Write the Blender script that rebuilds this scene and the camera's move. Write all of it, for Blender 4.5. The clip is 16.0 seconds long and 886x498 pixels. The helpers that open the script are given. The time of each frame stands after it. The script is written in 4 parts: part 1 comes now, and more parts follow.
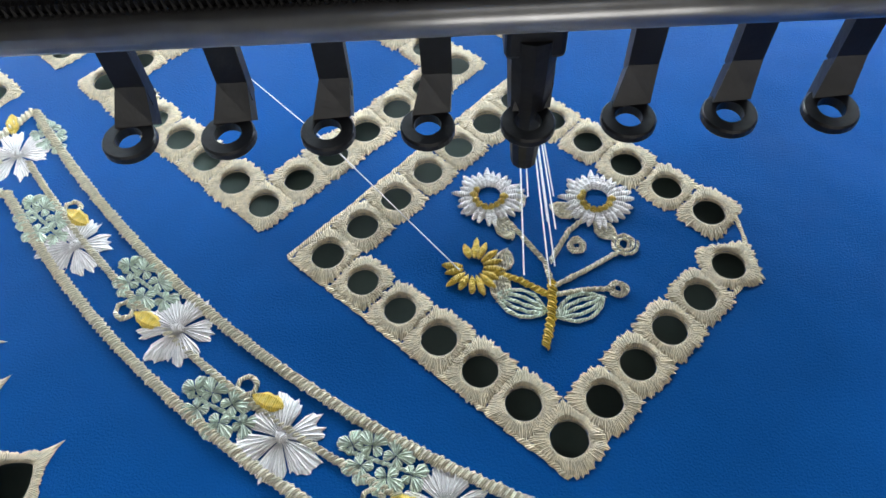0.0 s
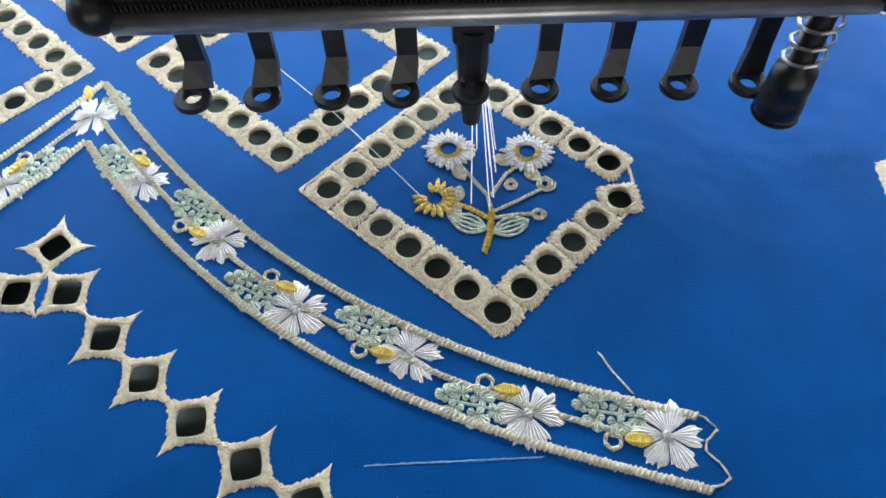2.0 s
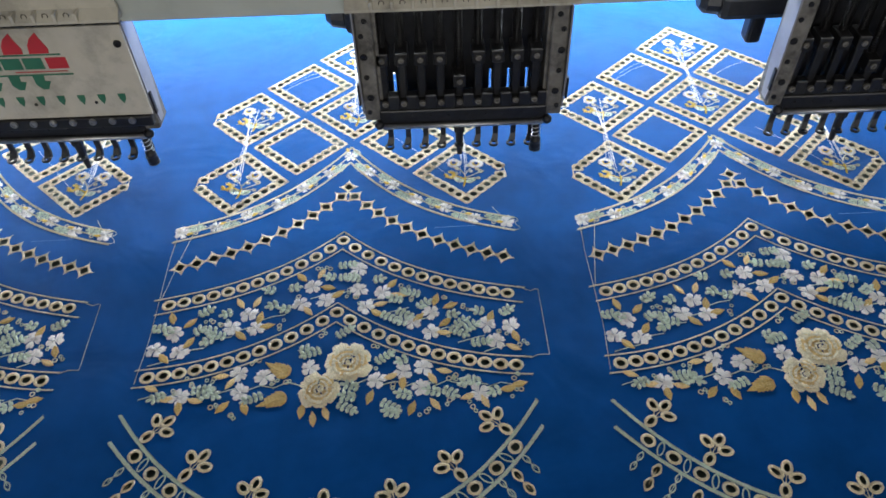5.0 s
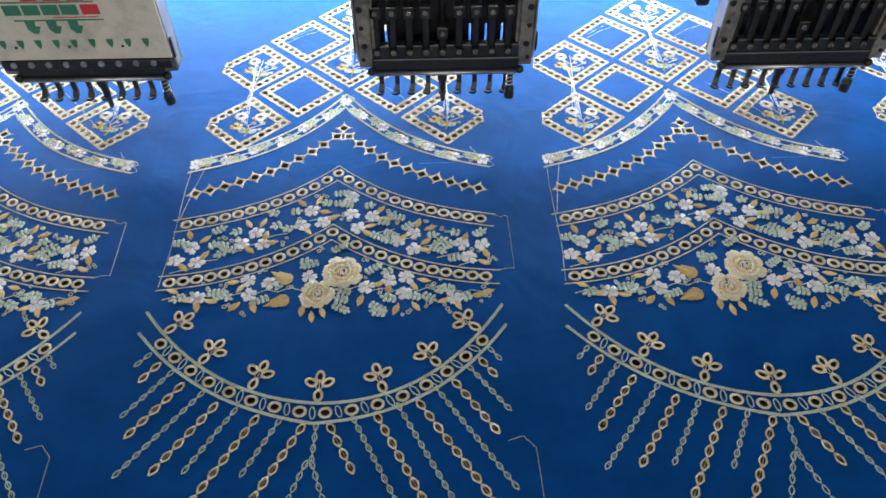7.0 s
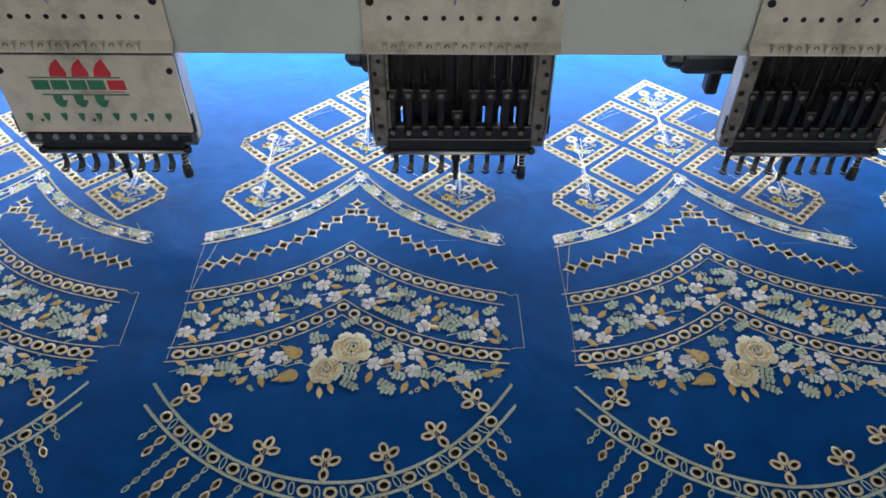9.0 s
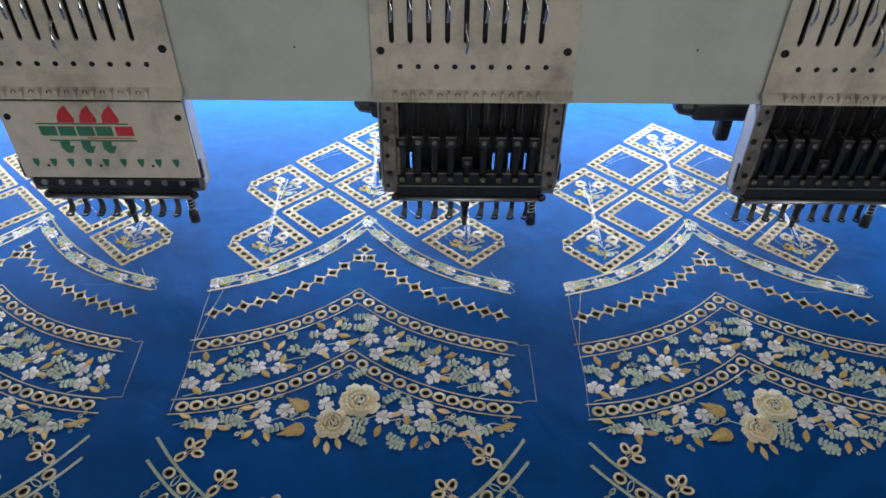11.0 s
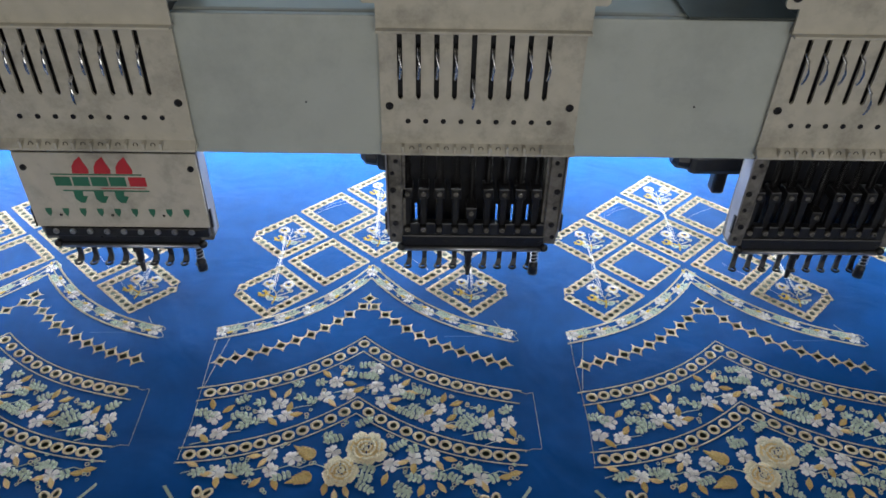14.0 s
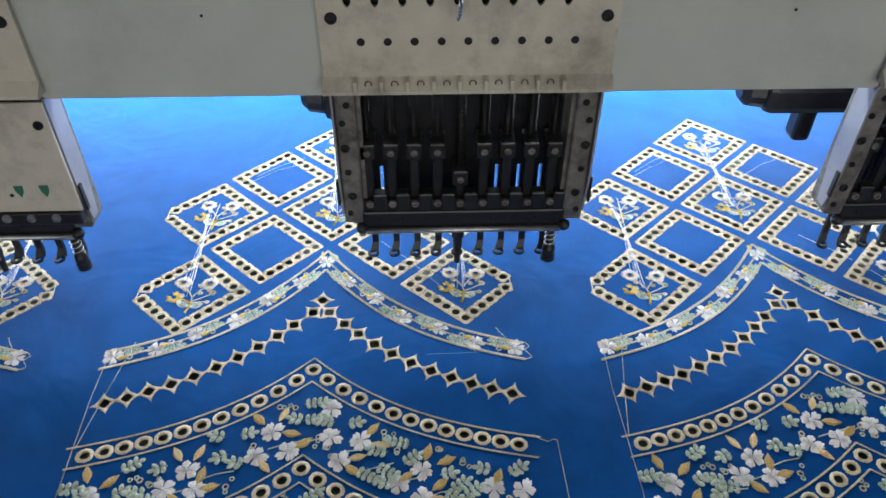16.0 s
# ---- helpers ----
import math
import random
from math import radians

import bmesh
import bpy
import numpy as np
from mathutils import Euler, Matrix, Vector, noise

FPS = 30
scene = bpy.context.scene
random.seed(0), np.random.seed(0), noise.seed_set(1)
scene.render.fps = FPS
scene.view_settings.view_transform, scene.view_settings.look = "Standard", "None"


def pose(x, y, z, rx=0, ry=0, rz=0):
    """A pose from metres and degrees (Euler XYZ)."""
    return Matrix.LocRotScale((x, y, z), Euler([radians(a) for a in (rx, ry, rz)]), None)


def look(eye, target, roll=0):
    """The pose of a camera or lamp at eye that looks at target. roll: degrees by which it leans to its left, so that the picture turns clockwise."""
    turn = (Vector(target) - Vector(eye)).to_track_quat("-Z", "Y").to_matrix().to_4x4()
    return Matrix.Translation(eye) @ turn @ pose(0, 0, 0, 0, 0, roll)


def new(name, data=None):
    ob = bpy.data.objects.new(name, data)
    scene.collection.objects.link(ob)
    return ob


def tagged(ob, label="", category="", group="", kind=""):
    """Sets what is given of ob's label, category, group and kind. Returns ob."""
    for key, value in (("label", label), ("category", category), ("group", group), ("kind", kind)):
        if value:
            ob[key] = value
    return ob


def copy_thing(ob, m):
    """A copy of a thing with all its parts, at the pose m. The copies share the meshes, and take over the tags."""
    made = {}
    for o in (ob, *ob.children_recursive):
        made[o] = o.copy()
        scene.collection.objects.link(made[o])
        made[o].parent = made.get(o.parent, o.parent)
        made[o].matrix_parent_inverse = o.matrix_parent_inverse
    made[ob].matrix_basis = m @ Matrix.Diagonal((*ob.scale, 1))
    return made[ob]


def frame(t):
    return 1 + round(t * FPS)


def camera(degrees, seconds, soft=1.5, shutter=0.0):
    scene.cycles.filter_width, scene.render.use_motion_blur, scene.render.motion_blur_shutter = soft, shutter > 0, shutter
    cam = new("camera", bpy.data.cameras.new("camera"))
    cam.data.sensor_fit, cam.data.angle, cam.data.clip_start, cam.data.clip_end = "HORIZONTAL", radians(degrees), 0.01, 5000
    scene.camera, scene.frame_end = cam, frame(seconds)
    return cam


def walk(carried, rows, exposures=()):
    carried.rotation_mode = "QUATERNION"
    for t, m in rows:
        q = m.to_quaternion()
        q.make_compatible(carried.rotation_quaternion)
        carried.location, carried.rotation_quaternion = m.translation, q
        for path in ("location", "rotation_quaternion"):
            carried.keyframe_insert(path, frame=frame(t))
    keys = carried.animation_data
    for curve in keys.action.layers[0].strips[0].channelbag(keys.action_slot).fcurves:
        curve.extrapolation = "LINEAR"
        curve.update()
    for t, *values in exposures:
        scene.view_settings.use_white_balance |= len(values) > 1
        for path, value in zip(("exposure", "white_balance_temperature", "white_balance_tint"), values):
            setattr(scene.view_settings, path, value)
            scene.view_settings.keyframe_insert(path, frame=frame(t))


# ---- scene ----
cam = camera(61.3, 16.0, 1.6)
PATH = [
    (0, (0.106, -0.1377, 0.1368), (0.0776, 0.9509, -1.5408), -3.59),
    (0.5, (0.1044, -0.1428, 0.1467), (0.0704, 0.8896, -1.5659), -4.04),
    (1, (0.1004, -0.1517, 0.1491), (0.1004, 0.8636, -1.574), -1.87),
    (1.5, (0.099, -0.1633, 0.1593), (0.1162, 0.8907, -1.5404), -0.85),
    (2, (0.1123, -0.1864, 0.1765), (0.1093, 0.9035, -1.5004), -1.76),
    (2.5, (0.1117, -0.1986, 0.1842), (0.1297, 0.9126, -1.4786), -0.84),
    (3, (0.1029, -0.2164, 0.1951), (0.1495, 0.9129, -1.4549), 0.52),
    (3.2, (0.0987, -0.2363, 0.2106), (0.1203, 0.9176, -1.4227), -0.07),
    (5.3, (0.105, -0.7076, 0.5586), (0.0924, 0.655, -0.9054), -3.05),
    (5.5, (0.1125, -0.7276, 0.5604), (0.0948, 0.6231, -0.9144), -3.7),
    (6, (0.1173, -0.75, 0.579), (0.0914, 0.5719, -0.9216), -4.23),
    (6.5, (0.1123, -0.7538, 0.5803), (0.0995, 0.5665, -0.9219), -1.93),
    (7, (0.1122, -0.7676, 0.5841), (0.1245, 0.5403, -0.929), -0.77),
    (7.5, (0.114, -0.7626, 0.5876), (0.131, 0.5864, -0.8888), -0.76),
    (8, (0.1101, -0.76, 0.5871), (0.1573, 0.6426, -0.8377), 0.59),
    (8.5, (0.1052, -0.7676, 0.589), (0.1097, 0.6868, -0.7839), 0.53),
    (8.7, (0.1059, -0.7667, 0.5895), (0.1086, 0.68, -0.7915), 0.33),
    (10.8, (0.0991, -0.7511, 0.6006), (0.0928, 0.7363, -0.7364), 0.35),
    (11, (0.0955, -0.7434, 0.5965), (0.0955, 0.7586, -0.7241), 0.46),
    (11.5, (0.0828, -0.7494, 0.5951), (0.103, 0.7675, -0.7082), 1.15),
    (12, (0.0831, -0.7513, 0.6049), (0.1015, 0.7983, -0.6594), 0.68),
    (12.5, (0.0851, -0.7597, 0.6136), (0.1242, 0.8449, -0.5795), 0.89),
    (13, (0.0836, -0.7589, 0.6113), (0.1253, 0.8392, -0.5905), 1.24),
    (13.5, (0.083, -0.7613, 0.6093), (0.112, 0.8339, -0.5967), 1.1),
    (14, (0.0793, -0.7564, 0.6066), (0.1035, 0.8297, -0.6115), 1.15),
    (14.5, (0.0777, -0.747, 0.5957), (0.0999, 0.8222, -0.6441), 1.0),
    (15, (0.068, -0.7224, 0.5802), (0.0594, 0.8207, -0.6921), 0.22),
    (15.5, (0.0658, -0.6783, 0.5499), (0.0483, 0.8495, -0.7407), -0.89),
    (16, (0.0901, -0.5364, 0.4679), (0.1453, 0.9678, -0.8491), 0.29),
]
walk(cam, [(t, look(eye, target, roll)) for t, eye, target, roll in PATH], [(0, -0.36), (2.0, -0.24), (3.2, -0.05), (5.3, -0.12), (5.5, -0.12), (6.0, 0.2), (7.5, 0.13), (8.5, -0.18), (8.7, -0.18), (10.8, -0.28), (15.0, -0.34), (15.5, 0.45), (16, -0.2)])

# ---- light ----
world = bpy.data.worlds.new("world")
scene.world = world
world.use_nodes = True
world.node_tree.nodes["Background"].inputs[0].default_value = (0.55, 0.7, 1.0, 1)
world.node_tree.nodes["Background"].inputs[1].default_value = 0.1


def area(name, eye, target, sx, sy, watts, colour, spread=math.pi):
    data = bpy.data.lights.new(name, "AREA")
    data.shape, data.size, data.size_y, data.energy, data.color = "RECTANGLE", sx, sy, watts, colour
    data.spread = spread
    ob = new(name, data)
    ob.matrix_world = look(eye, target)
    return ob


# low frontal fill added to brighten the upright covers; no window stands there
area("front_fill_light", (0.5, -3.4, 0.62), (0.1, 0.0, 0.25), 4.0, 1.4, 60, (1.0, 0.97, 0.91))
# unseen bluish fill added behind, for sheen on the far cloth; the wall is solid
area("rear_fill_light", (-0.4, 3.3, 1.25), (0.1, 0.2, 0.1), 3.6, 1.5, 26, (0.62, 0.85, 1.0))
# soft overhead fill, added without a known fixture to lift the cloth
area("overhead_fill_light", (0.1, -1.0, 2.15), (0.1, -0.6, 0.0), 2.6, 0.5, 3.5, (1.0, 0.97, 0.93))
area("beam_work_light", (-0.05, -0.012, 0.262), (-0.05, 0.03, 0.0), 2.0, 0.035, 5.0, (0.84, 0.93, 1.0))
area("rear_work_light", (-0.10, 0.53, 0.20), (-0.10, 0.36, 0.0), 2.1, 0.05, 29, (0.82, 0.92, 1.0))
# helper lamp hidden behind the beam, added to brighten the far cloth
area("far_cloth_fill_light", (-0.25, 0.38, 0.25), (-0.25, 0.37, 0.0), 1.7, 0.08, 12, (0.80, 0.92, 1.0), 2.1)

# ---- materials ----


def material(name, colour, rough, metal=0.0, vary=0.15, scale=40.0, bump=0.0, bump_scale=300.0, sheen=0.0, spread=0.0, stain=0.0, stain_scale=8.0, coat=0.0, specular=0.5):
    m = bpy.data.materials.new(name)
    m.use_nodes = True
    nt = m.node_tree
    bsdf = nt.nodes["Principled BSDF"]
    bsdf.inputs["Roughness"].default_value, bsdf.inputs["Metallic"].default_value = rough, metal
    bsdf.inputs["Sheen Weight"].default_value = sheen
    bsdf.inputs["Coat Weight"].default_value = coat
    bsdf.inputs["Specular IOR Level"].default_value = specular
    geo = nt.nodes.new("ShaderNodeNewGeometry")
    n1 = nt.nodes.new("ShaderNodeTexNoise")
    n1.inputs["Scale"].default_value, n1.inputs["Detail"].default_value = scale, 4
    nt.links.new(geo.outputs["Position"], n1.inputs["Vector"])
    ramp = nt.nodes.new("ShaderNodeMapRange")
    ramp.inputs["From Min"].default_value, ramp.inputs["From Max"].default_value = 0.3, 0.7
    ramp.inputs["To Min"].default_value, ramp.inputs["To Max"].default_value = 1 - vary, 1 + vary
    nt.links.new(n1.outputs["Fac"], ramp.inputs["Value"])
    value = ramp.outputs["Result"]
    if spread:
        info = nt.nodes.new("ShaderNodeObjectInfo")
        r2 = nt.nodes.new("ShaderNodeMapRange")
        r2.inputs["To Min"].default_value, r2.inputs["To Max"].default_value = 1 - spread, 1 + spread
        nt.links.new(info.outputs["Random"], r2.inputs["Value"])
        mul = nt.nodes.new("ShaderNodeMath")
        mul.operation = "MULTIPLY"
        nt.links.new(value, mul.inputs[0]), nt.links.new(r2.outputs["Result"], mul.inputs[1])
        value = mul.outputs[0]
    if stain:
        n2 = nt.nodes.new("ShaderNodeTexNoise")
        n2.inputs["Scale"].default_value, n2.inputs["Detail"].default_value, n2.inputs["Roughness"].default_value = stain_scale, 6, 0.7
        nt.links.new(geo.outputs["Position"], n2.inputs["Vector"])
        r3 = nt.nodes.new("ShaderNodeMapRange")
        r3.inputs["From Min"].default_value, r3.inputs["From Max"].default_value = 0.48, 0.7
        r3.inputs["To Min"].default_value, r3.inputs["To Max"].default_value = 1, 1 - stain
        nt.links.new(n2.outputs["Fac"], r3.inputs["Value"])
        mul = nt.nodes.new("ShaderNodeMath")
        mul.operation = "MULTIPLY"
        nt.links.new(value, mul.inputs[0]), nt.links.new(r3.outputs["Result"], mul.inputs[1])
        value = mul.outputs[0]
    mix = nt.nodes.new("ShaderNodeVectorMath")
    mix.operation = "SCALE"
    mix.inputs[0].default_value = colour
    nt.links.new(value, mix.inputs["Scale"])
    nt.links.new(mix.outputs["Vector"], bsdf.inputs["Base Color"])
    if bump:
        n3 = nt.nodes.new("ShaderNodeTexNoise")
        n3.inputs["Scale"].default_value, n3.inputs["Detail"].default_value = bump_scale, 3
        nt.links.new(geo.outputs["Position"], n3.inputs["Vector"])
        b = nt.nodes.new("ShaderNodeBump")
        b.inputs["Strength"].default_value, b.inputs["Distance"].default_value = bump, 0.001
        nt.links.new(n3.outputs["Fac"], b.inputs["Height"])
        nt.links.new(b.outputs["Normal"], bsdf.inputs["Normal"])
    return m


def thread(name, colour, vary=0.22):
    """Embroidery yarn: fine strands side by side, the shade in their gaps painted into the colour."""
    m = material(name, colour, 0.55, vary=vary, scale=900, sheen=0.15, spread=0.07)
    nt = m.node_tree
    bsdf = nt.nodes["Principled BSDF"]
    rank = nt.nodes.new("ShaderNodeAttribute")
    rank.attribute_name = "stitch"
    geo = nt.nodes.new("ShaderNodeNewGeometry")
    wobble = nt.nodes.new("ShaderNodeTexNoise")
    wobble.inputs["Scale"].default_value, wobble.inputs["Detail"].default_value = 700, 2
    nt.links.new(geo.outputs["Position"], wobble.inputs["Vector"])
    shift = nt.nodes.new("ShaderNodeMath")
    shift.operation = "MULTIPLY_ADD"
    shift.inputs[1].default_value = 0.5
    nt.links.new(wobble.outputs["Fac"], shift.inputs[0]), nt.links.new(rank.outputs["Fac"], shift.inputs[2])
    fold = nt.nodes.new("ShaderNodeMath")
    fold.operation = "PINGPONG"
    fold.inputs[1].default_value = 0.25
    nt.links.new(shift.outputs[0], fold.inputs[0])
    # occlusion between strands as a colour factor, down to 0.7 in the gaps
    gap_shade = nt.nodes.new("ShaderNodeMapRange")
    gap_shade.inputs["From Max"].default_value = 0.11
    gap_shade.inputs["To Min"].default_value = 0.7
    nt.links.new(fold.outputs[0], gap_shade.inputs["Value"])
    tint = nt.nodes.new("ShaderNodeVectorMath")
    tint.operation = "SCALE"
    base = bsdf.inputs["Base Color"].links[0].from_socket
    nt.links.new(base, tint.inputs[0]), nt.links.new(gap_shade.outputs["Result"], tint.inputs["Scale"])
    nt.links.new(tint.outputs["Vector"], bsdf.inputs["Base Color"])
    bump = nt.nodes.new("ShaderNodeBump")
    bump.inputs["Strength"].default_value, bump.inputs["Distance"].default_value = 1.0, 0.0009
    nt.links.new(fold.outputs[0], bump.inputs["Height"])
    nt.links.new(bump.outputs["Normal"], bsdf.inputs["Normal"])
    return m


FABRIC = material("blue satin cloth", (0.0034, 0.062, 0.238), 0.5, vary=0.12, scale=26, bump=0.22, bump_scale=2200, stain=0.14, stain_scale=6, specular=0.045)
FABRIC.node_tree.nodes["Principled BSDF"].inputs["Specular Tint"].default_value = (0.16, 0.62, 1.0, 1)
# soft creases in the satin
nt = FABRIC.node_tree
crease = nt.nodes.new("ShaderNodeTexNoise")
crease.inputs["Scale"].default_value, crease.inputs["Detail"].default_value, crease.inputs["Distortion"].default_value = 9, 3, 0.8
nt.links.new(nt.nodes["Geometry"].outputs["Position"], crease.inputs["Vector"])
swell = nt.nodes.new("ShaderNodeBump")
swell.inputs["Strength"].default_value, swell.inputs["Distance"].default_value = 0.4, 0.012
nt.links.new(crease.outputs["Fac"], swell.inputs["Height"])
nt.links.new(swell.outputs["Normal"], nt.nodes["Bump"].inputs["Normal"])
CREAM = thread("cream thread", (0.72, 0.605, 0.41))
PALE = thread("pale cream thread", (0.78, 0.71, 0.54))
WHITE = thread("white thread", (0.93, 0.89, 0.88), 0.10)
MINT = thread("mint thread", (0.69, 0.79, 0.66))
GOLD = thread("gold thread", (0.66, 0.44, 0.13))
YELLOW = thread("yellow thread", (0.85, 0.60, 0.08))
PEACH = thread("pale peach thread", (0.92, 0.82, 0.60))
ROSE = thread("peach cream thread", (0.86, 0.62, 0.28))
CHALK = material("pale chalk", (0.13, 0.27, 0.50), 0.9)
BOARD = material("dark green table board", (0.135, 0.185, 0.16), 0.5, vary=0.3, scale=30)
COVER = material("worn beige enamel", (0.46, 0.43, 0.36), 0.42, vary=0.07, scale=60, bump=0.05, bump_scale=400, stain=0.42, stain_scale=16, coat=0.1)
PANEL = material("grey green enamel", (0.40, 0.425, 0.39), 0.38, vary=0.04, scale=20, bump=0.04, bump_scale=300, stain=0.16, stain_scale=11)
BLACK = material("blackened steel", (0.010, 0.010, 0.012), 0.38, metal=0.3, vary=0.4, scale=120, bump=0.1, bump_scale=500)
DARK = material("oily dark steel", (0.024, 0.023, 0.024), 0.36, metal=0.6, vary=0.35, scale=150, bump=0.1, bump_scale=600)
STEEL = material("dull steel", (0.36, 0.36, 0.37), 0.32, metal=0.9, vary=0.2, scale=140)
CHROME = material("bright steel", (0.75, 0.75, 0.76), 0.15, metal=1.0, vary=0.1)
CAST = material("grey cast side frame", (0.15, 0.14, 0.125), 0.5, metal=0.4, vary=0.3, scale=130, stain=0.65, stain_scale=60, bump=0.2, bump_scale=400)
SIDE = material("pale grey enamel", (0.22, 0.22, 0.25), 0.4, vary=0.06, stain=0.2, stain_scale=30)
GREEN = material("green print", (0.02, 0.13, 0.075), 0.5)
RED = material("red print", (0.42, 0.02, 0.03), 0.5)
PLASTER = material("plaster", (0.55, 0.55, 0.53), 0.8, stain=0.15, stain_scale=2)
CONCRETE = material("concrete floor", (0.25, 0.245, 0.235), 0.7, stain=0.3, stain_scale=3)
LID = material("grey green sheet", (0.05, 0.06, 0.055), 0.35, metal=0.4, vary=0.12, scale=30, stain=0.3, stain_scale=14)

# ---- shapes ----
TAU = 2 * math.pi


class Shape:
    """Vertices and faces gathered for one mesh."""

    def __init__(self):
        self.v, self.f, self.rank = [], [], {}

    def grid(self, rows, closed=False, stitched=0.0):
        """Rows of equal length, joined by quads; closed joins the last row to the first; stitched is the number of strands a row, halved."""
        if closed and stitched:
            rows, closed = rows + [rows[0]], False
        n, base, m = len(rows[0]), len(self.v), len(rows)
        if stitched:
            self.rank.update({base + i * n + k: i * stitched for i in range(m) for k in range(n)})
        for row in rows:
            self.v.extend(row)
        for i in range(m if closed else m - 1):
            a, b = base + i * n, base + ((i + 1) % m) * n
            for k in range(n - 1):
                self.f.append((a + k, b + k, b + k + 1, a + k + 1))

    def box(self, x0, x1, y0, y1, z0, z1, bevel=0.0):
        b = min(bevel, (x1 - x0) / 3, (y1 - y0) / 3, (z1 - z0) / 3)
        if b <= 0:
            n = len(self.v)
            self.v += [(x, y, z) for x in (x0, x1) for y in (y0, y1) for z in (z0, z1)]
            self.f += [tuple(n + k for k in q) for q in ((0, 1, 3, 2), (4, 6, 7, 5), (0, 4, 5, 1), (2, 3, 7, 6), (0, 2, 6, 4), (1, 5, 7, 3))]
            return
        bm = bmesh.new()
        bmesh.ops.create_cube(bm, size=1, matrix=Matrix.LocRotScale(((x0 + x1) / 2, (y0 + y1) / 2, (z0 + z1) / 2), None, (x1 - x0, y1 - y0, z1 - z0)))
        bmesh.ops.bevel(bm, geom=bm.edges[:], offset=b, segments=2, affect="EDGES", profile=0.5)
        n = len(self.v)
        bm.verts.index_update()
        self.v += [tuple(v.co) for v in bm.verts]
        self.f += [tuple(n + v.index for v in f.verts) for f in bm.faces]
        bm.free()

    def turned(self, profile, n=16, at=(0, 0, 0), axis="z"):
        """A solid of revolution: profile of (radius, height)."""
        def put(r, h, a):
            p = (r * math.cos(a), r * math.sin(a), h)
            p = p if axis == "z" else (p[0], -p[2], p[1]) if axis == "y" else (p[2], p[0], p[1])
            return (at[0] + p[0], at[1] + p[1], at[2] + p[2])
        self.grid([[put(r, h, TAU * k / n) for r, h in profile] for k in range(n)], closed=True)

    def tube(self, pts, r, n=6):
        pts = [Vector(p) for p in pts]
        rows = []
        for i, p in enumerate(pts):
            d = (pts[min(i + 1, len(pts) - 1)] - pts[max(i - 1, 0)]).normalized()
            side = d.cross(Vector((0, 0, 1)) if abs(d.z) < 0.9 else Vector((0, 1, 0))).normalized()
            up = side.cross(d)
            rows.append([tuple(p + r * (math.cos(TAU * k / n) * side + math.sin(TAU * k / n) * up)) for k in range(n + 1)])
        self.grid(rows)

    def plate(self, outline, y0, y1):
        """A flat plate: an outline in x and z, from y0 to y1."""
        n, m = len(self.v), len(outline)
        self.v += [(x, y0, z) for x, z in outline] + [(x, y1, z) for x, z in outline]
        self.f += [tuple(range(n, n + m)), tuple(range(n + 2 * m - 1, n + m - 1, -1))]
        self.f += [(n + k, n + m + k, n + m + (k + 1) % m, n + (k + 1) % m) for k in range(m)]

    def mesh(self, name, mat, smooth=False):
        me = bpy.data.meshes.new(name)
        me.from_pydata(self.v, [], self.f)
        bm = bmesh.new()
        bm.from_mesh(me)
        bmesh.ops.recalc_face_normals(bm, faces=bm.faces)
        bm.to_mesh(me)
        bm.free()
        me.materials.append(mat)
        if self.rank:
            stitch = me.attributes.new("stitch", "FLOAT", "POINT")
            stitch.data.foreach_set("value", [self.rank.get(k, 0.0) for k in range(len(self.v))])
        if smooth:
            me.polygons.foreach_set("use_smooth", [True] * len(me.polygons))
        return me


def part(name, shape, mat, parent=None, label="", m=None, smooth=False):
    data = shape.mesh(name, mat, smooth) if isinstance(shape, Shape) else shape
    ob = new(name, data)
    if parent:
        ob.parent = parent
    if m is not None:
        ob.matrix_basis = m
    if label:
        ob["label"] = label
    return ob


rnd = random.Random(7)

# ---- stitched shapes, flat on the cloth ----


def eyelet(hole, outer, n=32, high=0.0011, jag=0.10, turn=0.0):
    """A satin-stitched eyelet: hole and outer give a radius for an angle."""
    s = Shape()
    rows = []
    for k in range(n):
        a = TAU * k / n + turn
        ri, ro = hole(a), outer(a) * (1 + rnd.uniform(-jag, jag * 0.6))
        up = rnd.uniform(0.82, 1.05) if k % 2 else rnd.uniform(0.62, 0.8)
        c, d = math.cos(a), math.sin(a)
        rows.append([(r * c, r * d, z) for r, z in ((ri, -0.0007), (ri * 1.0, 0.0003), (ri + 0.22 * (ro - ri), high * (0.6 + 0.4 * up)), (ri + 0.72 * (ro - ri), high * (0.25 + 0.55 * up)), (ro, 0.0001))])
    s.grid(rows, closed=True, stitched=0.5)
    return s


def round_hole(r, sy=1.0):
    return lambda a: r / math.hypot(math.cos(a), math.sin(a) / sy)


def square_edge(h):
    return lambda a: h / max(abs(math.cos(a)), abs(math.sin(a))) * (1 - 0.06 * abs(math.sin(2 * a)))


def oblong_edge(w, h):
    return lambda a: 1 / ((abs(math.cos(a)) / w) ** 5 + (abs(math.sin(a)) / h) ** 5) ** 0.2


def star_edge(r, k):
    return lambda a: r / (abs(math.cos(a)) ** k + abs(math.sin(a)) ** k) ** (1 / k)


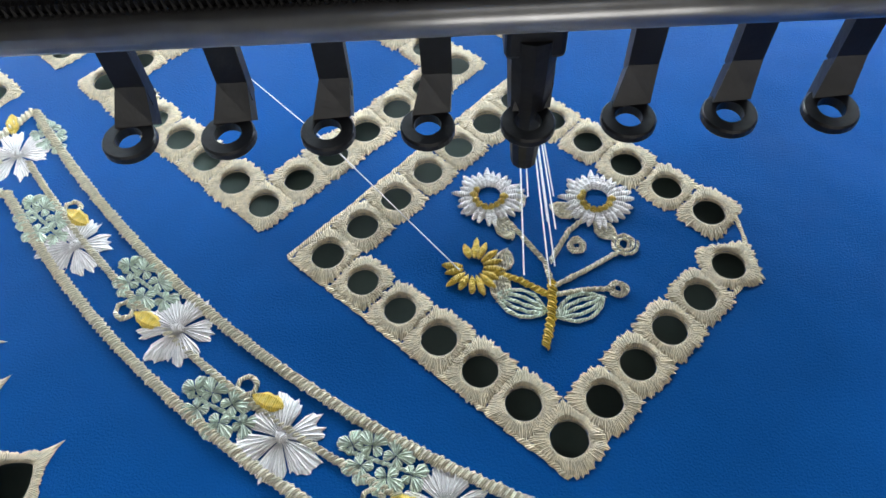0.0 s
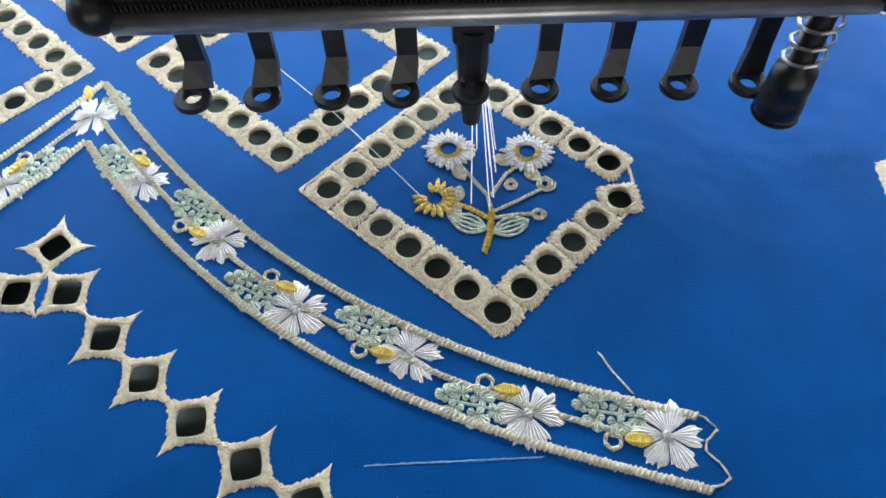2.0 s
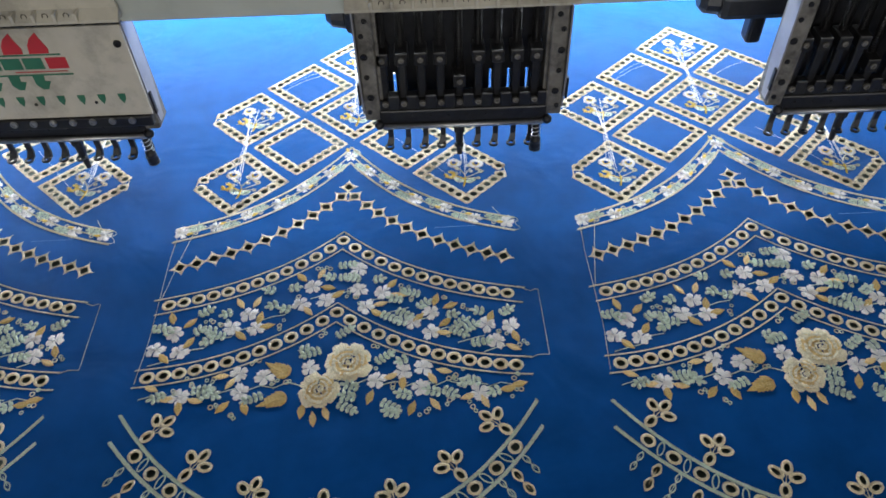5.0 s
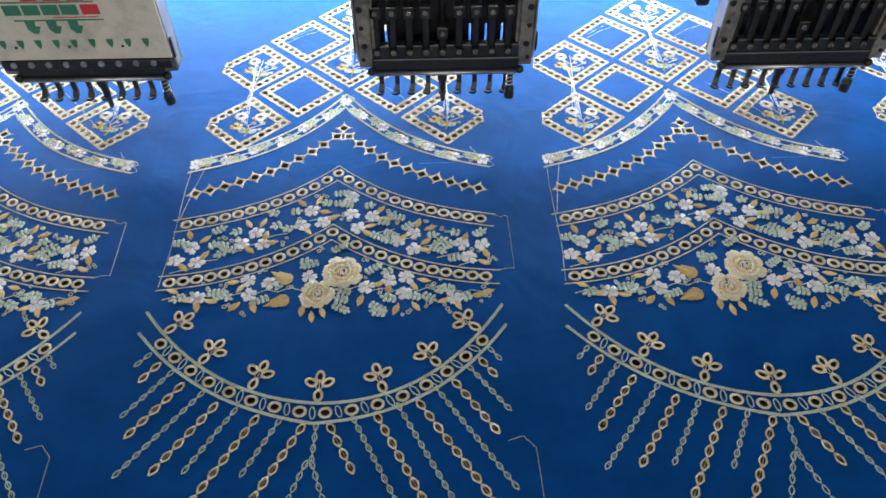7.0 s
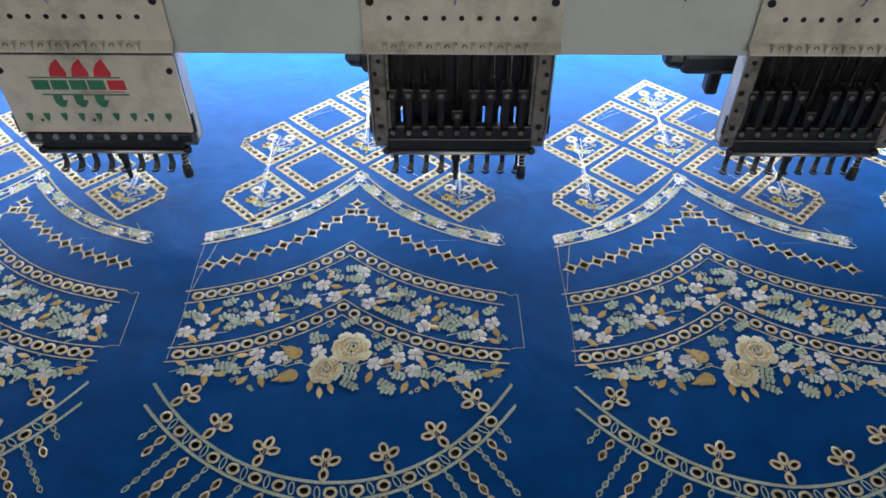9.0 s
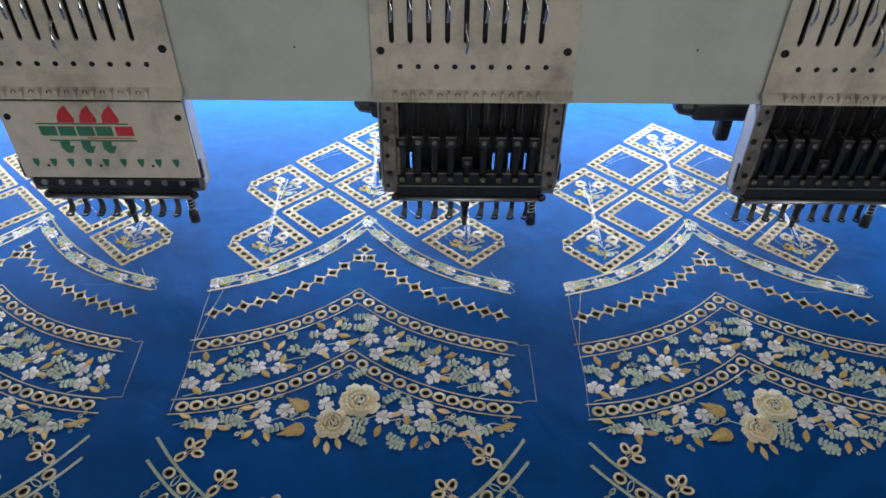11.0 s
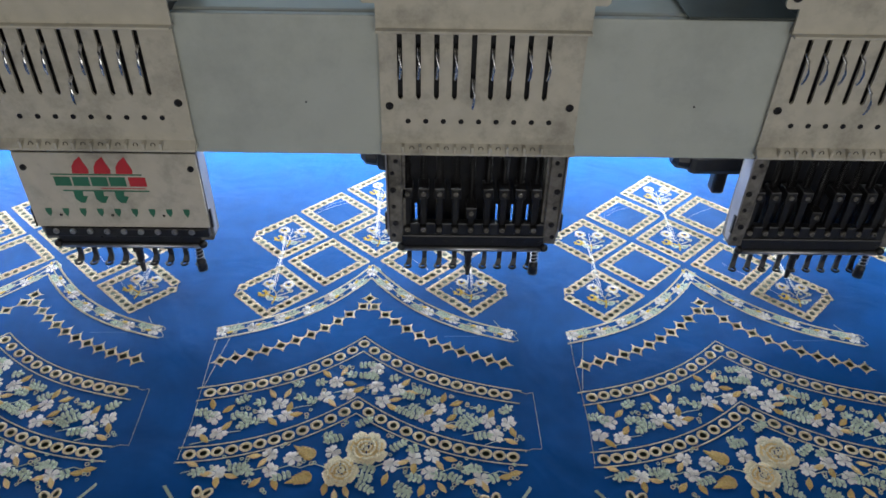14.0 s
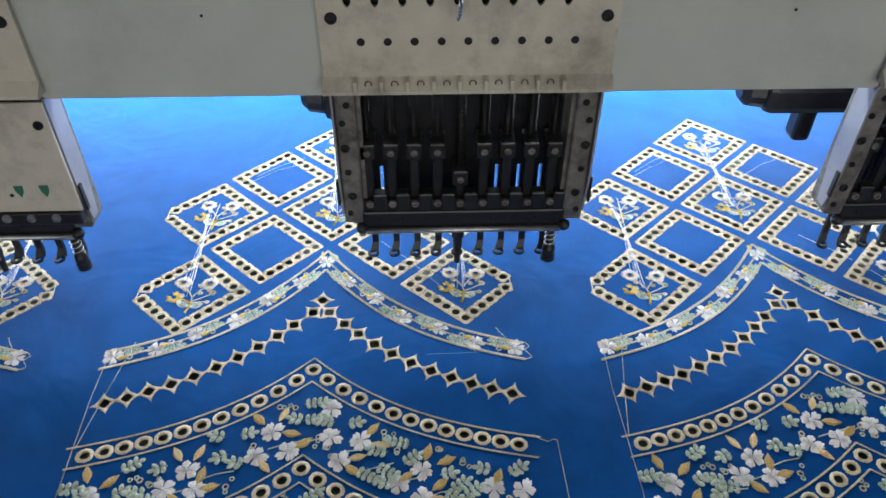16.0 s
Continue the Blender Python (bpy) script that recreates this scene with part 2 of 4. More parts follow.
def lens(s, x, y, ang, length, width, high, steps=9, jag=0.12, blunt=0.6):
    """A satin-stitched leaf or petal from (x, y), along ang."""
    c, d = math.cos(ang), math.sin(ang)
    rows = []
    for k in range(steps + 1):
        t = k / steps
        w = width / 2 * math.sin(math.pi * min(max(t, 0.02), 0.98)) ** blunt
        up = high * (0.75 if k % 2 else 1.0) * (0.35 + 0.65 * math.sin(math.pi * min(max(t, 0.03), 0.97)))
        row = []
        for q, z in ((-1, 0.0001), (-0.6, 0.8), (0.0, 1.0 if width < 0.0035 else 0.7), (0.6, 0.8), (1, 0.0001)):
            j = 1 + (rnd.uniform(-jag, jag) if abs(q) == 1 else 0)
            u, v = length * t, q * w * j
            row.append((x + u * c - v * d, y + u * d + v * c, z if z < 0.001 else up * z + 0.0002))
        rows.append(row)
    s.grid(rows, stitched=1.0)


def cord(s, pts, width, high, step=0.00065, jag=0.16):
    """A satin-stitched line along points in the plane."""
    dense = [pts[0]]
    for (x0, y0), (x1, y1) in zip(pts, pts[1:]):
        n = max(1, round(math.hypot(x1 - x0, y1 - y0) / step))
        dense += [(x0 + (x1 - x0) * k / n, y0 + (y1 - y0) * k / n) for k in range(1, n + 1)]
    rows = []
    for i, (x, y) in enumerate(dense):
        (xa, ya), (xb, yb) = dense[max(i - 1, 0)], dense[min(i + 1, len(dense) - 1)]
        l = math.hypot(xb - xa, yb - ya) or 1.0
        nx, ny = -(yb - ya) / l, (xb - xa) / l
        tx, ty = -ny, nx
        w = width / 2 * (1.05 if i % 2 else 0.78)
        up = high * (1.1 if i % 2 else 0.45)
        row = []
        for q, z, sl in ((-1, 0.0001, -0.4), (-0.55, up * 0.85, -0.2), (0, up, 0), (0.55, up * 0.85, 0.2), (1, 0.0001, 0.4)):
            v = q * w * (1 + (rnd.uniform(-jag, jag) if abs(q) == 1 else 0))
            row.append((x + nx * v - tx * sl * 0.0012, y + ny * v - ty * sl * 0.0012, z))
        rows.append(row)
    s.grid(rows, stitched=1.0)


def cubic(c, tilt=0.0):
    return lambda u: c[0] + c[1] * abs(u) + c[2] * u * u + c[3] * abs(u) ** 3 + tilt * u * (1 - (u / 0.17) ** 2)


def along(curve, u0, u1, n=60, off=0.0):
    """Points of a curve from u0 to u1, moved off sideways."""
    pts = []
    for k in range(n + 1):
        u = u0 + (u1 - u0) * k / n
        e = 0.0005 if u < u1 - 0.0006 else -0.0005
        g = (curve(u + e) - curve(u)) / e
        l = math.hypot(1, g)
        pts.append((u - off * g / l, curve(u) + off / l))
    return pts


def leaf_mesh(name, mat, length, width, high, steps=9, blunt=0.6):
    s = Shape()
    lens(s, 0, 0, 0, length, width, high, steps, blunt=blunt)
    return s.mesh(name, mat)


def fan(s, x, y, ang, radius, spread, high, steps=13, jag=0.10, notch=0.12, inner=0.12):
    """A petal of satin stitches that spread from (x, y) about the direction ang."""
    rows = []
    for k in range(steps + 1):
        q = 2 * k / steps - 1
        a = ang + spread * q
        edge = radius * (1 - 0.30 * abs(q) ** 2.5 - notch * math.exp(-(q / 0.22) ** 2)) * (1 + rnd.uniform(-jag, jag * 0.7))
        lift = high * (1.0 if k % 2 else 0.55) * (1 - 0.45 * q * q)
        rows.append([(x + r * math.cos(a), y + r * math.sin(a), z) for r, z in ((inner * radius, 0.55 * lift), (0.42 * edge, lift), (0.78 * edge, 0.85 * lift), (edge, 0.0001))])
    s.grid(rows, stitched=0.5)


def flower_mesh(petals, radius, name="flower", mat=WHITE, forked=True):
    s = Shape()
    for k in range(petals):
        a = TAU * k / petals + rnd.uniform(-0.14, 0.14)
        fan(s, 0, 0, a, radius * rnd.uniform(0.88, 1.10), 0.92 * math.pi / petals, rnd.uniform(0.0006, 0.0011), 12 if forked else 9, 0.15 if forked else 0.12, 0.16 if forked else 0.08)
    lens(s, -0.16 * radius, 0, 0, 0.32 * radius, 0.26 * radius, 0.0019, 6, 0.1, 0.5)
    return s.mesh(name, mat)


def sprig_mesh(pairs, size, name="leaf_sprig", mat=MINT):
    """A twig of small oval leaves in pairs along +x."""
    s = Shape()
    long = pairs * size * 0.85
    cord(s, [(0, 0), (long, 0)], 0.0009, 0.0006, 0.001)
    for k in range(pairs):
        x = (k + 0.35) * size * 0.85
        for side in (1, -1):
            a = side * rnd.uniform(0.8, 1.15)
            lens(s, x, side * 0.0003, a, size * rnd.uniform(0.95, 1.15), size * 0.72, 0.0018, 7, 0.1, 0.45)
    lens(s, long * 0.95, 0, 0, size, size * 0.7, 0.0011, 7, 0.1, 0.45)
    return s.mesh(name, mat)


def loop_mesh(r, name="loop", mat=PALE):
    s = Shape()
    cord(s, [(r * math.cos(TAU * k / 12), r * math.sin(TAU * k / 12)) for k in range(13)], 0.0012, 0.0009, 0.0009)
    return s.mesh(name, mat)


def rose_mesh(radius, tier):
    """One tier of a rose: ruffled rim, shaded middle, curled heart."""
    s = Shape()
    if tier < 2:
        r0, n, z, long, spread = ((0.34, 8, 0.0, 0.70, 0.80), (0.10, 5, 0.0012, 0.68, 0.78))[tier]
        for k in range(n):
            a = TAU * k / n + rnd.uniform(-0.2, 0.2)
            base = len(s.v)
            fan(s, r0 * radius * math.cos(a), r0 * radius * math.sin(a), a + rnd.uniform(-0.2, 0.2), radius * long * rnd.uniform(0.88, 1.1), spread, 0.0013, 17, 0.06, rnd.uniform(0.0, 0.14), 0.05)
            lift = rnd.uniform(0.0, 0.0006)
            s.v[base:] = [(vx, vy, vz + z + lift + 0.0008 * (math.hypot(vx, vy) / radius)) for vx, vy, vz in s.v[base:]]
    else:
        for r, n, w in ((0.64, 4, 0.17), (0.40, 3, 0.14), (0.19, 2, 0.11), (0.05, 1, 0.13)):
            for k in range(n):
                a0, span = TAU * (k + r) / n, TAU / n * rnd.uniform(0.78, 1.05)
                pts = [(radius * (r + 0.10 * t / 9 - 0.05) * math.cos(a0 + span * t / 9), radius * (r + 0.10 * t / 9 - 0.05) * math.sin(a0 + span * t / 9)) for t in range(10)]
                base = len(s.v)
                cord(s, pts, w * radius, 0.0014, 0.0016, 0.08)
                s.v[base:] = [(vx, vy, vz + 0.0030 - 0.0008 * r) for vx, vy, vz in s.v[base:]]
    return s.mesh("rose_petals", (PEACH, ROSE, PEACH)[tier])


def flat(x, y, ang=0.0, z=0.0, scale=1.0):
    return Matrix.Translation((x, y, z)) @ Matrix.Rotation(ang, 4, "Z") @ Matrix.Scale(scale, 4)


# ---- the embroidered motif ----
HOLES = []          # outlines of the holes cut in the cloth, in the motif's plane
DESIGN_TURN = 0.0
REPEATS = ((0.0, 0.0), (-0.4075, 0.001), (0.405, -0.002), (0.81, -0.004))


def cut(x, y, hole, ang=0.0, n=10, shrink=1.02):
    HOLES.append([(x + hole(TAU * k / n) * shrink * math.cos(TAU * k / n + ang), y + hole(TAU * k / n) * shrink * math.sin(TAU * k / n + ang)) for k in range(n)])


motif = tagged(new("embroidered_motif"), "cream, white and mint cutwork neckline embroidery on blue satin", "embroidery", "embroidery repeats")

# lattice of eyelet diamonds, some with a flower sprig inside
HALF_W, HALF_H = 0.0455, 0.0425
tile_hole = round_hole(0.0035)
TILES = [eyelet(tile_hole, oblong_edge(0.0056, 0.0063), 112, 0.0007, 0.10).mesh("eyelet", CREAM) for k in range(4)]
CELLS = [(-2, 0, 1), (-1, 0, 0), (0, 0, 1), (1, 0, 0), (0, -1, 0), (0, 1, 0), (0, 2, 1), (1, -1, 1), (-1, -1, 1), (1, 1, 1)]
FULL = ((HALF_W, 0, 6), (0, HALF_H, 6), (-HALF_W, 0, 6), (0, -HALF_H, 6))
SHORT = ((0.0411, -0.0085, 1), (0.0400, 0.0055, 5), (0.0, 0.0420, 6), (-0.0445, -0.0018, 6), (0.0031, -0.0447, 5))
MIRRORED = ((0.0445, -0.0018, 6), (0.0, 0.0420, 5), (-0.0400, 0.0055, 1), (-0.0411, -0.0085, 5), (-0.0031, -0.0447, 6))
OUTLINES = {}
for corners in (FULL, SHORT, MIRRORED):
    mx, my = sum(c[0] for c in corners) / len(corners), sum(c[1] for c in corners) / len(corners)
    loop = [(mx + (x - mx) * 1.165, my + (y - my) * 1.165) for x, y, n in corners]
    outline = Shape()
    cord(outline, loop + loop[:1], 0.0012, 0.0004, 0.0012, 0.4)
    OUTLINES[corners] = outline.mesh("eyelet_diamond", CREAM)

SPRIG_STEM = Shape()
for pts in ([(-0.002, -0.026), (0.0, -0.019), (0.001, -0.011)], ):
    cord(SPRIG_STEM, pts, 0.0021, 0.0012)
SPRIG_STEM = SPRIG_STEM.mesh("stem", YELLOW)
TWIGS = Shape()
for pts in ([(0.001, -0.012), (0.0, -0.006), (-0.005, 0.002), (-0.010, 0.009)], [(0.001, -0.006), (0.006, 0.002), (0.012, 0.007)], [(0.001, -0.012), (0.009, -0.008), (0.016, -0.004)], [(0.001, -0.014), (0.008, -0.013), (0.013, -0.013)]):
    cord(TWIGS, pts, 0.0013, 0.0007)
TWIGS = TWIGS.mesh("twig", PALE)
GOLD_TWIG = Shape()
cord(GOLD_TWIG, [(0.0, -0.014), (-0.006, -0.010), (-0.012, -0.0075)], 0.0017, 0.0008)
GOLD_TWIG = GOLD_TWIG.mesh("twig", YELLOW)


def crown_mesh(name, mat, r0, r1, n, a0=0.0, a1=TAU):
    s = Shape()
    for k in range(n):
        a = a0 + (a1 - a0) * k / n
        lens(s, r0 * math.cos(a), r0 * math.sin(a), a + rnd.uniform(-0.1, 0.1), (r1 - r0) * rnd.uniform(0.8, 1.12), 0.0017, 0.001, 7, 0.2)
    return s.mesh(name, mat)


def outline_leaf_mesh(name, length, width, mat):
    s = Shape()
    for q in (-1.0, -0.5, 0.0, 0.5, 1.0):
        cord(s, [(length * t, q * width / 2 * math.sin(math.pi * t) ** 0.8) for t in np.linspace(0, 1, 9)], 0.0009, 0.0006, 0.001, 0.3)
    return s.mesh(name, mat)


def coil_mesh(name, r, mat):
    s = Shape()
    cord(s, [(r * (0.25 + 0.75 * k / 26) * math.cos(TAU * k / 12), r * (0.25 + 0.75 * k / 26) * math.sin(TAU * k / 12)) for k in range(27)], 0.0009, 0.0007, 0.0009, 0.2)
    return s.mesh(name, mat)


DAISY = crown_mesh("blossom", WHITE, 0.0028, 0.0080, 27)
DAISY_RING = crown_mesh("blossom_centre", YELLOW, 0.0024, 0.0042, 9, 2.6, 6.6)
YELLOW_BUD = crown_mesh("yellow_blossom", YELLOW, 0.0022, 0.0070, 14, 0.4, 5.9)
OUT_LEAF = outline_leaf_mesh("outlined_leaf", 0.011, 0.006, MINT)
OUT_LEAF_S = outline_leaf_mesh("outlined_leaf", 0.006, 0.0035, PALE)
COIL = coil_mesh("coiled_bud", 0.0030, PALE)
COIL_S = coil_mesh("coiled_bud", 0.0021, PALE)


def sprig(parent):
    part("stem", SPRIG_STEM, None, parent, "yellow satin-stitched stem", flat(0.0025, 0))
    part("twig", TWIGS, None, parent, m=flat(0.0025, 0))
    part("twig", GOLD_TWIG, None, parent, m=flat(0.0025, 0))
    for x, y in ((-0.011, 0.012), (0.013, 0.010)):
        part("blossom", DAISY, None, parent, "white blossom", flat(x + 0.0025, y, rnd.uniform(0, 6)))
        part("blossom_centre", DAISY_RING, None, parent, "yellow blossom centre", flat(x + 0.0025, y, 0, 0.0006))
    part("yellow_blossom", YELLOW_BUD, None, parent, "yellow half-open blossom", flat(-0.0130, -0.0065, 2.6))
    for x, y, mesh in ((0.0175, -0.002, COIL), (0.007, -0.002, COIL_S), (0.0145, -0.013, COIL_S)):
        part("coiled_bud", mesh, None, parent, m=flat(x + 0.0025, y, rnd.uniform(0, 6)))
    part("outlined_leaf", OUT_LEAF, None, parent, m=flat(0.0035, -0.019, 0.35))
    part("outlined_leaf", OUT_LEAF, None, parent, m=flat(0.0015, -0.018, 2.7))
    for x, y, a in ((-0.007, 0.008, 0.9), (-0.009, 0.006, -1.2), (0.008, 0.006, 2.6), (0.012, 0.004, -0.9), (-0.010, -0.008, 1.2), (-0.009, -0.009, -1.9)):
        part("outlined_leaf", OUT_LEAF_S, None, parent, m=flat(x + 0.0025, y, a))


for i, j, has in CELLS:
    cx, cy = 0.002 + 0.0600 * (i + j), 0.0625 + 0.058 * i - 0.0550 * j
    corners = SHORT if i + j == 2 else MIRRORED if i + j == -2 else FULL
    diamond = part("eyelet_diamond", OUTLINES[corners], None, motif, "cream diamond frame of eyelets with a flower sprig" if has else "cream diamond frame of eyelets", flat(cx, cy))
    for k in range(len(corners)):
        (x0, y0, steps), (x1, y1, _) = corners[k], corners[(k + 1) % len(corners)]
        ang = math.atan2(y1 - y0, x1 - x0)
        for q in range(steps):
            t = q / steps
            x, y = x0 + (x1 - x0) * t, y0 + (y1 - y0) * t
            sc = rnd.uniform(0.95, 1.05)
            part("eyelet", TILES[rnd.randrange(4)], None, diamond, m=flat(x, y, ang + rnd.choice((0, 1)) * math.pi + rnd.uniform(-0.04, 0.04), 0, sc))
            cut(cx + x, cy + y, tile_hole, shrink=1.02 * sc)
    if has:
        sprig(diamond)

# garland between two cords
FO = cubic((-0.0018, -1.420, 5.80, -9.45))
FI = cubic((-0.0275, -1.385, 6.31, -12.07))


def two_cords(name, label, curves, u1, width, offs=(0.0, 0.0), mat=PALE):
    s = Shape()
    for curve, off in zip(curves, offs):
        for side in (1, -1):
            cord(s, along(curve, 0.0002 * side, u1 * side, 60, off * side), width, 0.0011)
    return part(name, s, mat, motif, label)


garland = two_cords("flower_garland", "white flower garland between two cream satin cords", (FO, FI), 0.172, 0.0026)
FLOWERS = [flower_mesh(6, 0.0089) for k in range(3)]
SMALL = [flower_mesh(5, 0.0102, forked=False) for k in range(3)]


def bunch_mesh():
    """Round leaflets in pairs along a short twig, each of two satin halves."""
    b = Shape()
    cord(b, [(-0.0095, -0.001), (0.0, 0.0), (0.0085, 0.001)], 0.0011, 0.0007)
    for x, y, a, r in ((-0.0082, 0.0014, 2.6, 0.85), (-0.0036, 0.0034, 1.8, 1.0), (-0.0038, -0.0036, -1.9, 1.0), (0.0030, 0.0036, 1.2, 1.05), (0.0034, -0.0034, -1.0, 1.05), (0.0088, 0.0004, 0.1, 0.9)):
        a += rnd.uniform(-0.2, 0.2)
        for q in (1, -1):
            fan(b, x - 0.0012 * math.cos(a), y - 0.0012 * math.sin(a), a + q * 0.72, 0.0045 * r, 0.66, 0.0012, 8, 0.06, 0.0, 0.05)
            fan(b, x - 0.0012 * math.cos(a), y - 0.0012 * math.sin(a), a + q * 2.2, 0.0028 * r, 0.7, 0.0010, 6, 0.06, 0.0, 0.05)
    return b.mesh("leaf_sprig", MINT)


BUNCH = [bunch_mesh() for k in range(2)]
SPRIGS = [sprig_mesh(3, 0.0046), sprig_mesh(4, 0.0044), sprig_mesh(2, 0.0048)]
LOOP = loop_mesh(0.0019)
LOOP_S = loop_mesh(0.0014, mat=MINT)
BUD = leaf_mesh("bud", YELLOW, 0.0070, 0.0036, 0.0012)
GOLD_LEAF = [leaf_mesh("gold_leaf", GOLD, 0.0140, 0.0062, 0.0014, 15, 0.95), leaf_mesh("gold_leaf", ROSE, 0.0135, 0.0056, 0.0014, 13, 0.95)]

s = Shape()
for q in (1, -1):
    for k in range(4):
        lens(s, 0.002 + 0.0044 * k, 0.0, q * 0.75, 0.0112 - 0.0014 * k, 0.0052, 0.0015, 11, 0.1, 0.9)
lens(s, 0.004, 0.0, 0.0, 0.024, 0.0066, 0.0018, 15, 0.1, 0.9)
ROSE_LEAF = s.mesh("rose_leaf", GOLD)

middle = lambda u: 0.5 * (FO(u) + FI(u))
STATIONS = (0.0223, 0.0463, 0.0722, 0.1009, 0.1315, 0.1633)
part("flower", FLOWERS[0], None, garland, "white satin-stitched flower", flat(0, -0.017))
part("leaf_sprig", BUNCH[0], None, garland, m=flat(0.006, -0.011, -0.9, 0, 0.6))
part("bud", BUD, None, garland, m=flat(-0.003, -0.010, 1.9))
for side in (1, -1):
    twig = Shape()
    cord(twig, along(middle, 0.003 * side, 0.155 * side, 50), 0.0018, 0.0009)
    part("twig", twig, PALE, garland)
    for k, u in enumerate(STATIONS):
        u *= side
        e = 0.001 * side
        a = math.atan2(middle(u + e) - middle(u), e)
        nx, ny = -math.sin(a) * side, math.cos(a) * side
        off = 0.002 if k % 2 else -0.002
        x, y = u + nx * off, middle(u) + ny * off
        part("flower", FLOWERS[k % 3], None, garland, "white satin-stitched flower", flat(x, y, rnd.uniform(0, 6)))
        back = 0.0145 if k else 0.012
        bx, by = x - back * math.cos(a), y - back * math.sin(a)
        sgn = 1 if k % 2 else -1
        part("leaf_sprig", BUNCH[k % 2], None, garland, "mint green leaf sprig", flat(bx + nx * 0.0022 * sgn, by + ny * 0.0022 * sgn, a, 0, 0.84))
        part("bud", BUD, None, garland, "yellow bud", flat(x - 0.010 * math.cos(a) - nx * 0.0035 * sgn, y - 0.010 * math.sin(a) - ny * 0.0035 * sgn, a + 0.2, 0.0004))
        part("loop", LOOP, None, garland, m=flat(bx + 0.002 * math.cos(a) - nx * 0.0045 * sgn, by + 0.002 * math.sin(a) - ny * 0.0045 * sgn))

# chain of star-shaped eyelets
star_hole = star_edge(0.0058, 1.3)
STARS = [eyelet(star_hole, star_edge(0.0143, 0.68), 112, 0.0007, 0.08).mesh("star_eyelet", CREAM) for k in range(3)]
CHAIN = cubic((-0.0729, -1.2134, 5.107, -9.49))
spots = [(0.0005, -0.0674, 0.0), (0.0077, -0.0825, -0.78), (-0.0064, -0.0822, 0.78)]
STEPS = (0.0213, 0.0338, 0.0478, 0.0626, 0.0782, 0.0942, 0.1102, 0.126, 0.1415, 0.157)
for side in (1, -1):
    for k in range(10):
        u = STEPS[k] * side
        spots.append((u, CHAIN(u), math.atan((CHAIN(u + 0.001) - CHAIN(u - 0.001)) / 0.002) + rnd.uniform(-0.06, 0.06)))
chain_cord = Shape()
for (x0, y0, _), (x1, y1, _) in list(zip(spots[3:12], spots[4:13])) + list(zip(spots[13:22], spots[14:23])):
    d = math.hypot(x1 - x0, y1 - y0)
    f0, f1 = 0.0066 / d, 1 - 0.0066 / d
    cord(chain_cord, [(x0 + (x1 - x0) * f0, y0 + (y1 - y0) * f0), (x0 + (x1 - x0) * f1, y0 + (y1 - y0) * f1)], 0.0016, 0.0006)
chain = part("star_chain", chain_cord, CREAM, motif, "zigzag row of cream star-shaped cutwork eyelets")
for k, (x, y, a) in enumerate(spots):
    part("star_eyelet", STARS[k % 3], None, chain, m=flat(x, y, a, 0, 0.80))
    cut(x, y, star_hole, a, 12, 0.82)

# two bands of round eyelets between cords
ring_hole = round_hole(0.0035, 0.92)
RINGS = [eyelet(ring_hole, round_hole(0.0067, 0.9), 44, 0.0010, 0.05).mesh("round_eyelet", CREAM) for k in range(3)]


def eyelet_band(c, first, last, n):
    curve = cubic(c)
    s = Shape()
    for off in (0.0088, -0.0088):
        left = along(curve, -0.0003, -0.170, 60, off)
        right = along(curve, 0.0003, 0.172, 60, off)
        apex = (0.0, curve(0) + off * math.hypot(1, c[1]))
        cord(s, [apex] + [p for p in right if p[0] > 0.0005], 0.0016, 0.0009)
        cord(s, [apex] + [p for p in left if p[0] < -0.0005], 0.0016, 0.0009)
    band = part("eyelet_band", s, PALE, motif, "row of cream round eyelets between two satin cords")
    for u in [0.0] + [sd * (first + (last - first) * k / (n - 1)) for k in range(n) for sd in (1, -1)]:
        part("round_eyelet", RINGS[rnd.randrange(3)], None, band, m=flat(u, curve(u), math.atan2(curve(u + 0.001) - curve(u - 0.001), 0.002)))
        cut(u, curve(u), ring_hole)


eyelet_band((-0.1458, -0.9097, 3.798, -6.64), 0.0122, 0.157, 12)
eyelet_band((-0.2359, -0.7841, 2.85, -2.84), 0.0125, 0.158, 12)

# blossom band and rose band


def twig_band(name, label, height):
    """A band carried by short mint twigs, the first of which is its root."""
    band = None
    for k in range(14):
        u = -0.149 + 0.0225 * k
        v, rise = height(u)
        twig = Shape()
        cord(twig, [(u - 0.012, v - 0.0035), (u, v + 0.001 * (k % 3)), (u + 0.012, v + rise)], 0.0011, 0.0006)
        if band:
            part("twig", twig, MINT, band)
        else:
            band = part(name, twig, MINT, motif, label)
    return band


blossoms = twig_band("blossom_band", "band of white blossoms, gold leaves and mint sprigs", lambda u: (-0.208 - 0.55 * abs(u) + 0.25 * u * u, 0.003))
roses = twig_band("rose_band", "band of peach roses, white blossoms, gold leaves and mint sprigs", lambda u: (-0.309 - 0.06 * abs(u), -0.002))

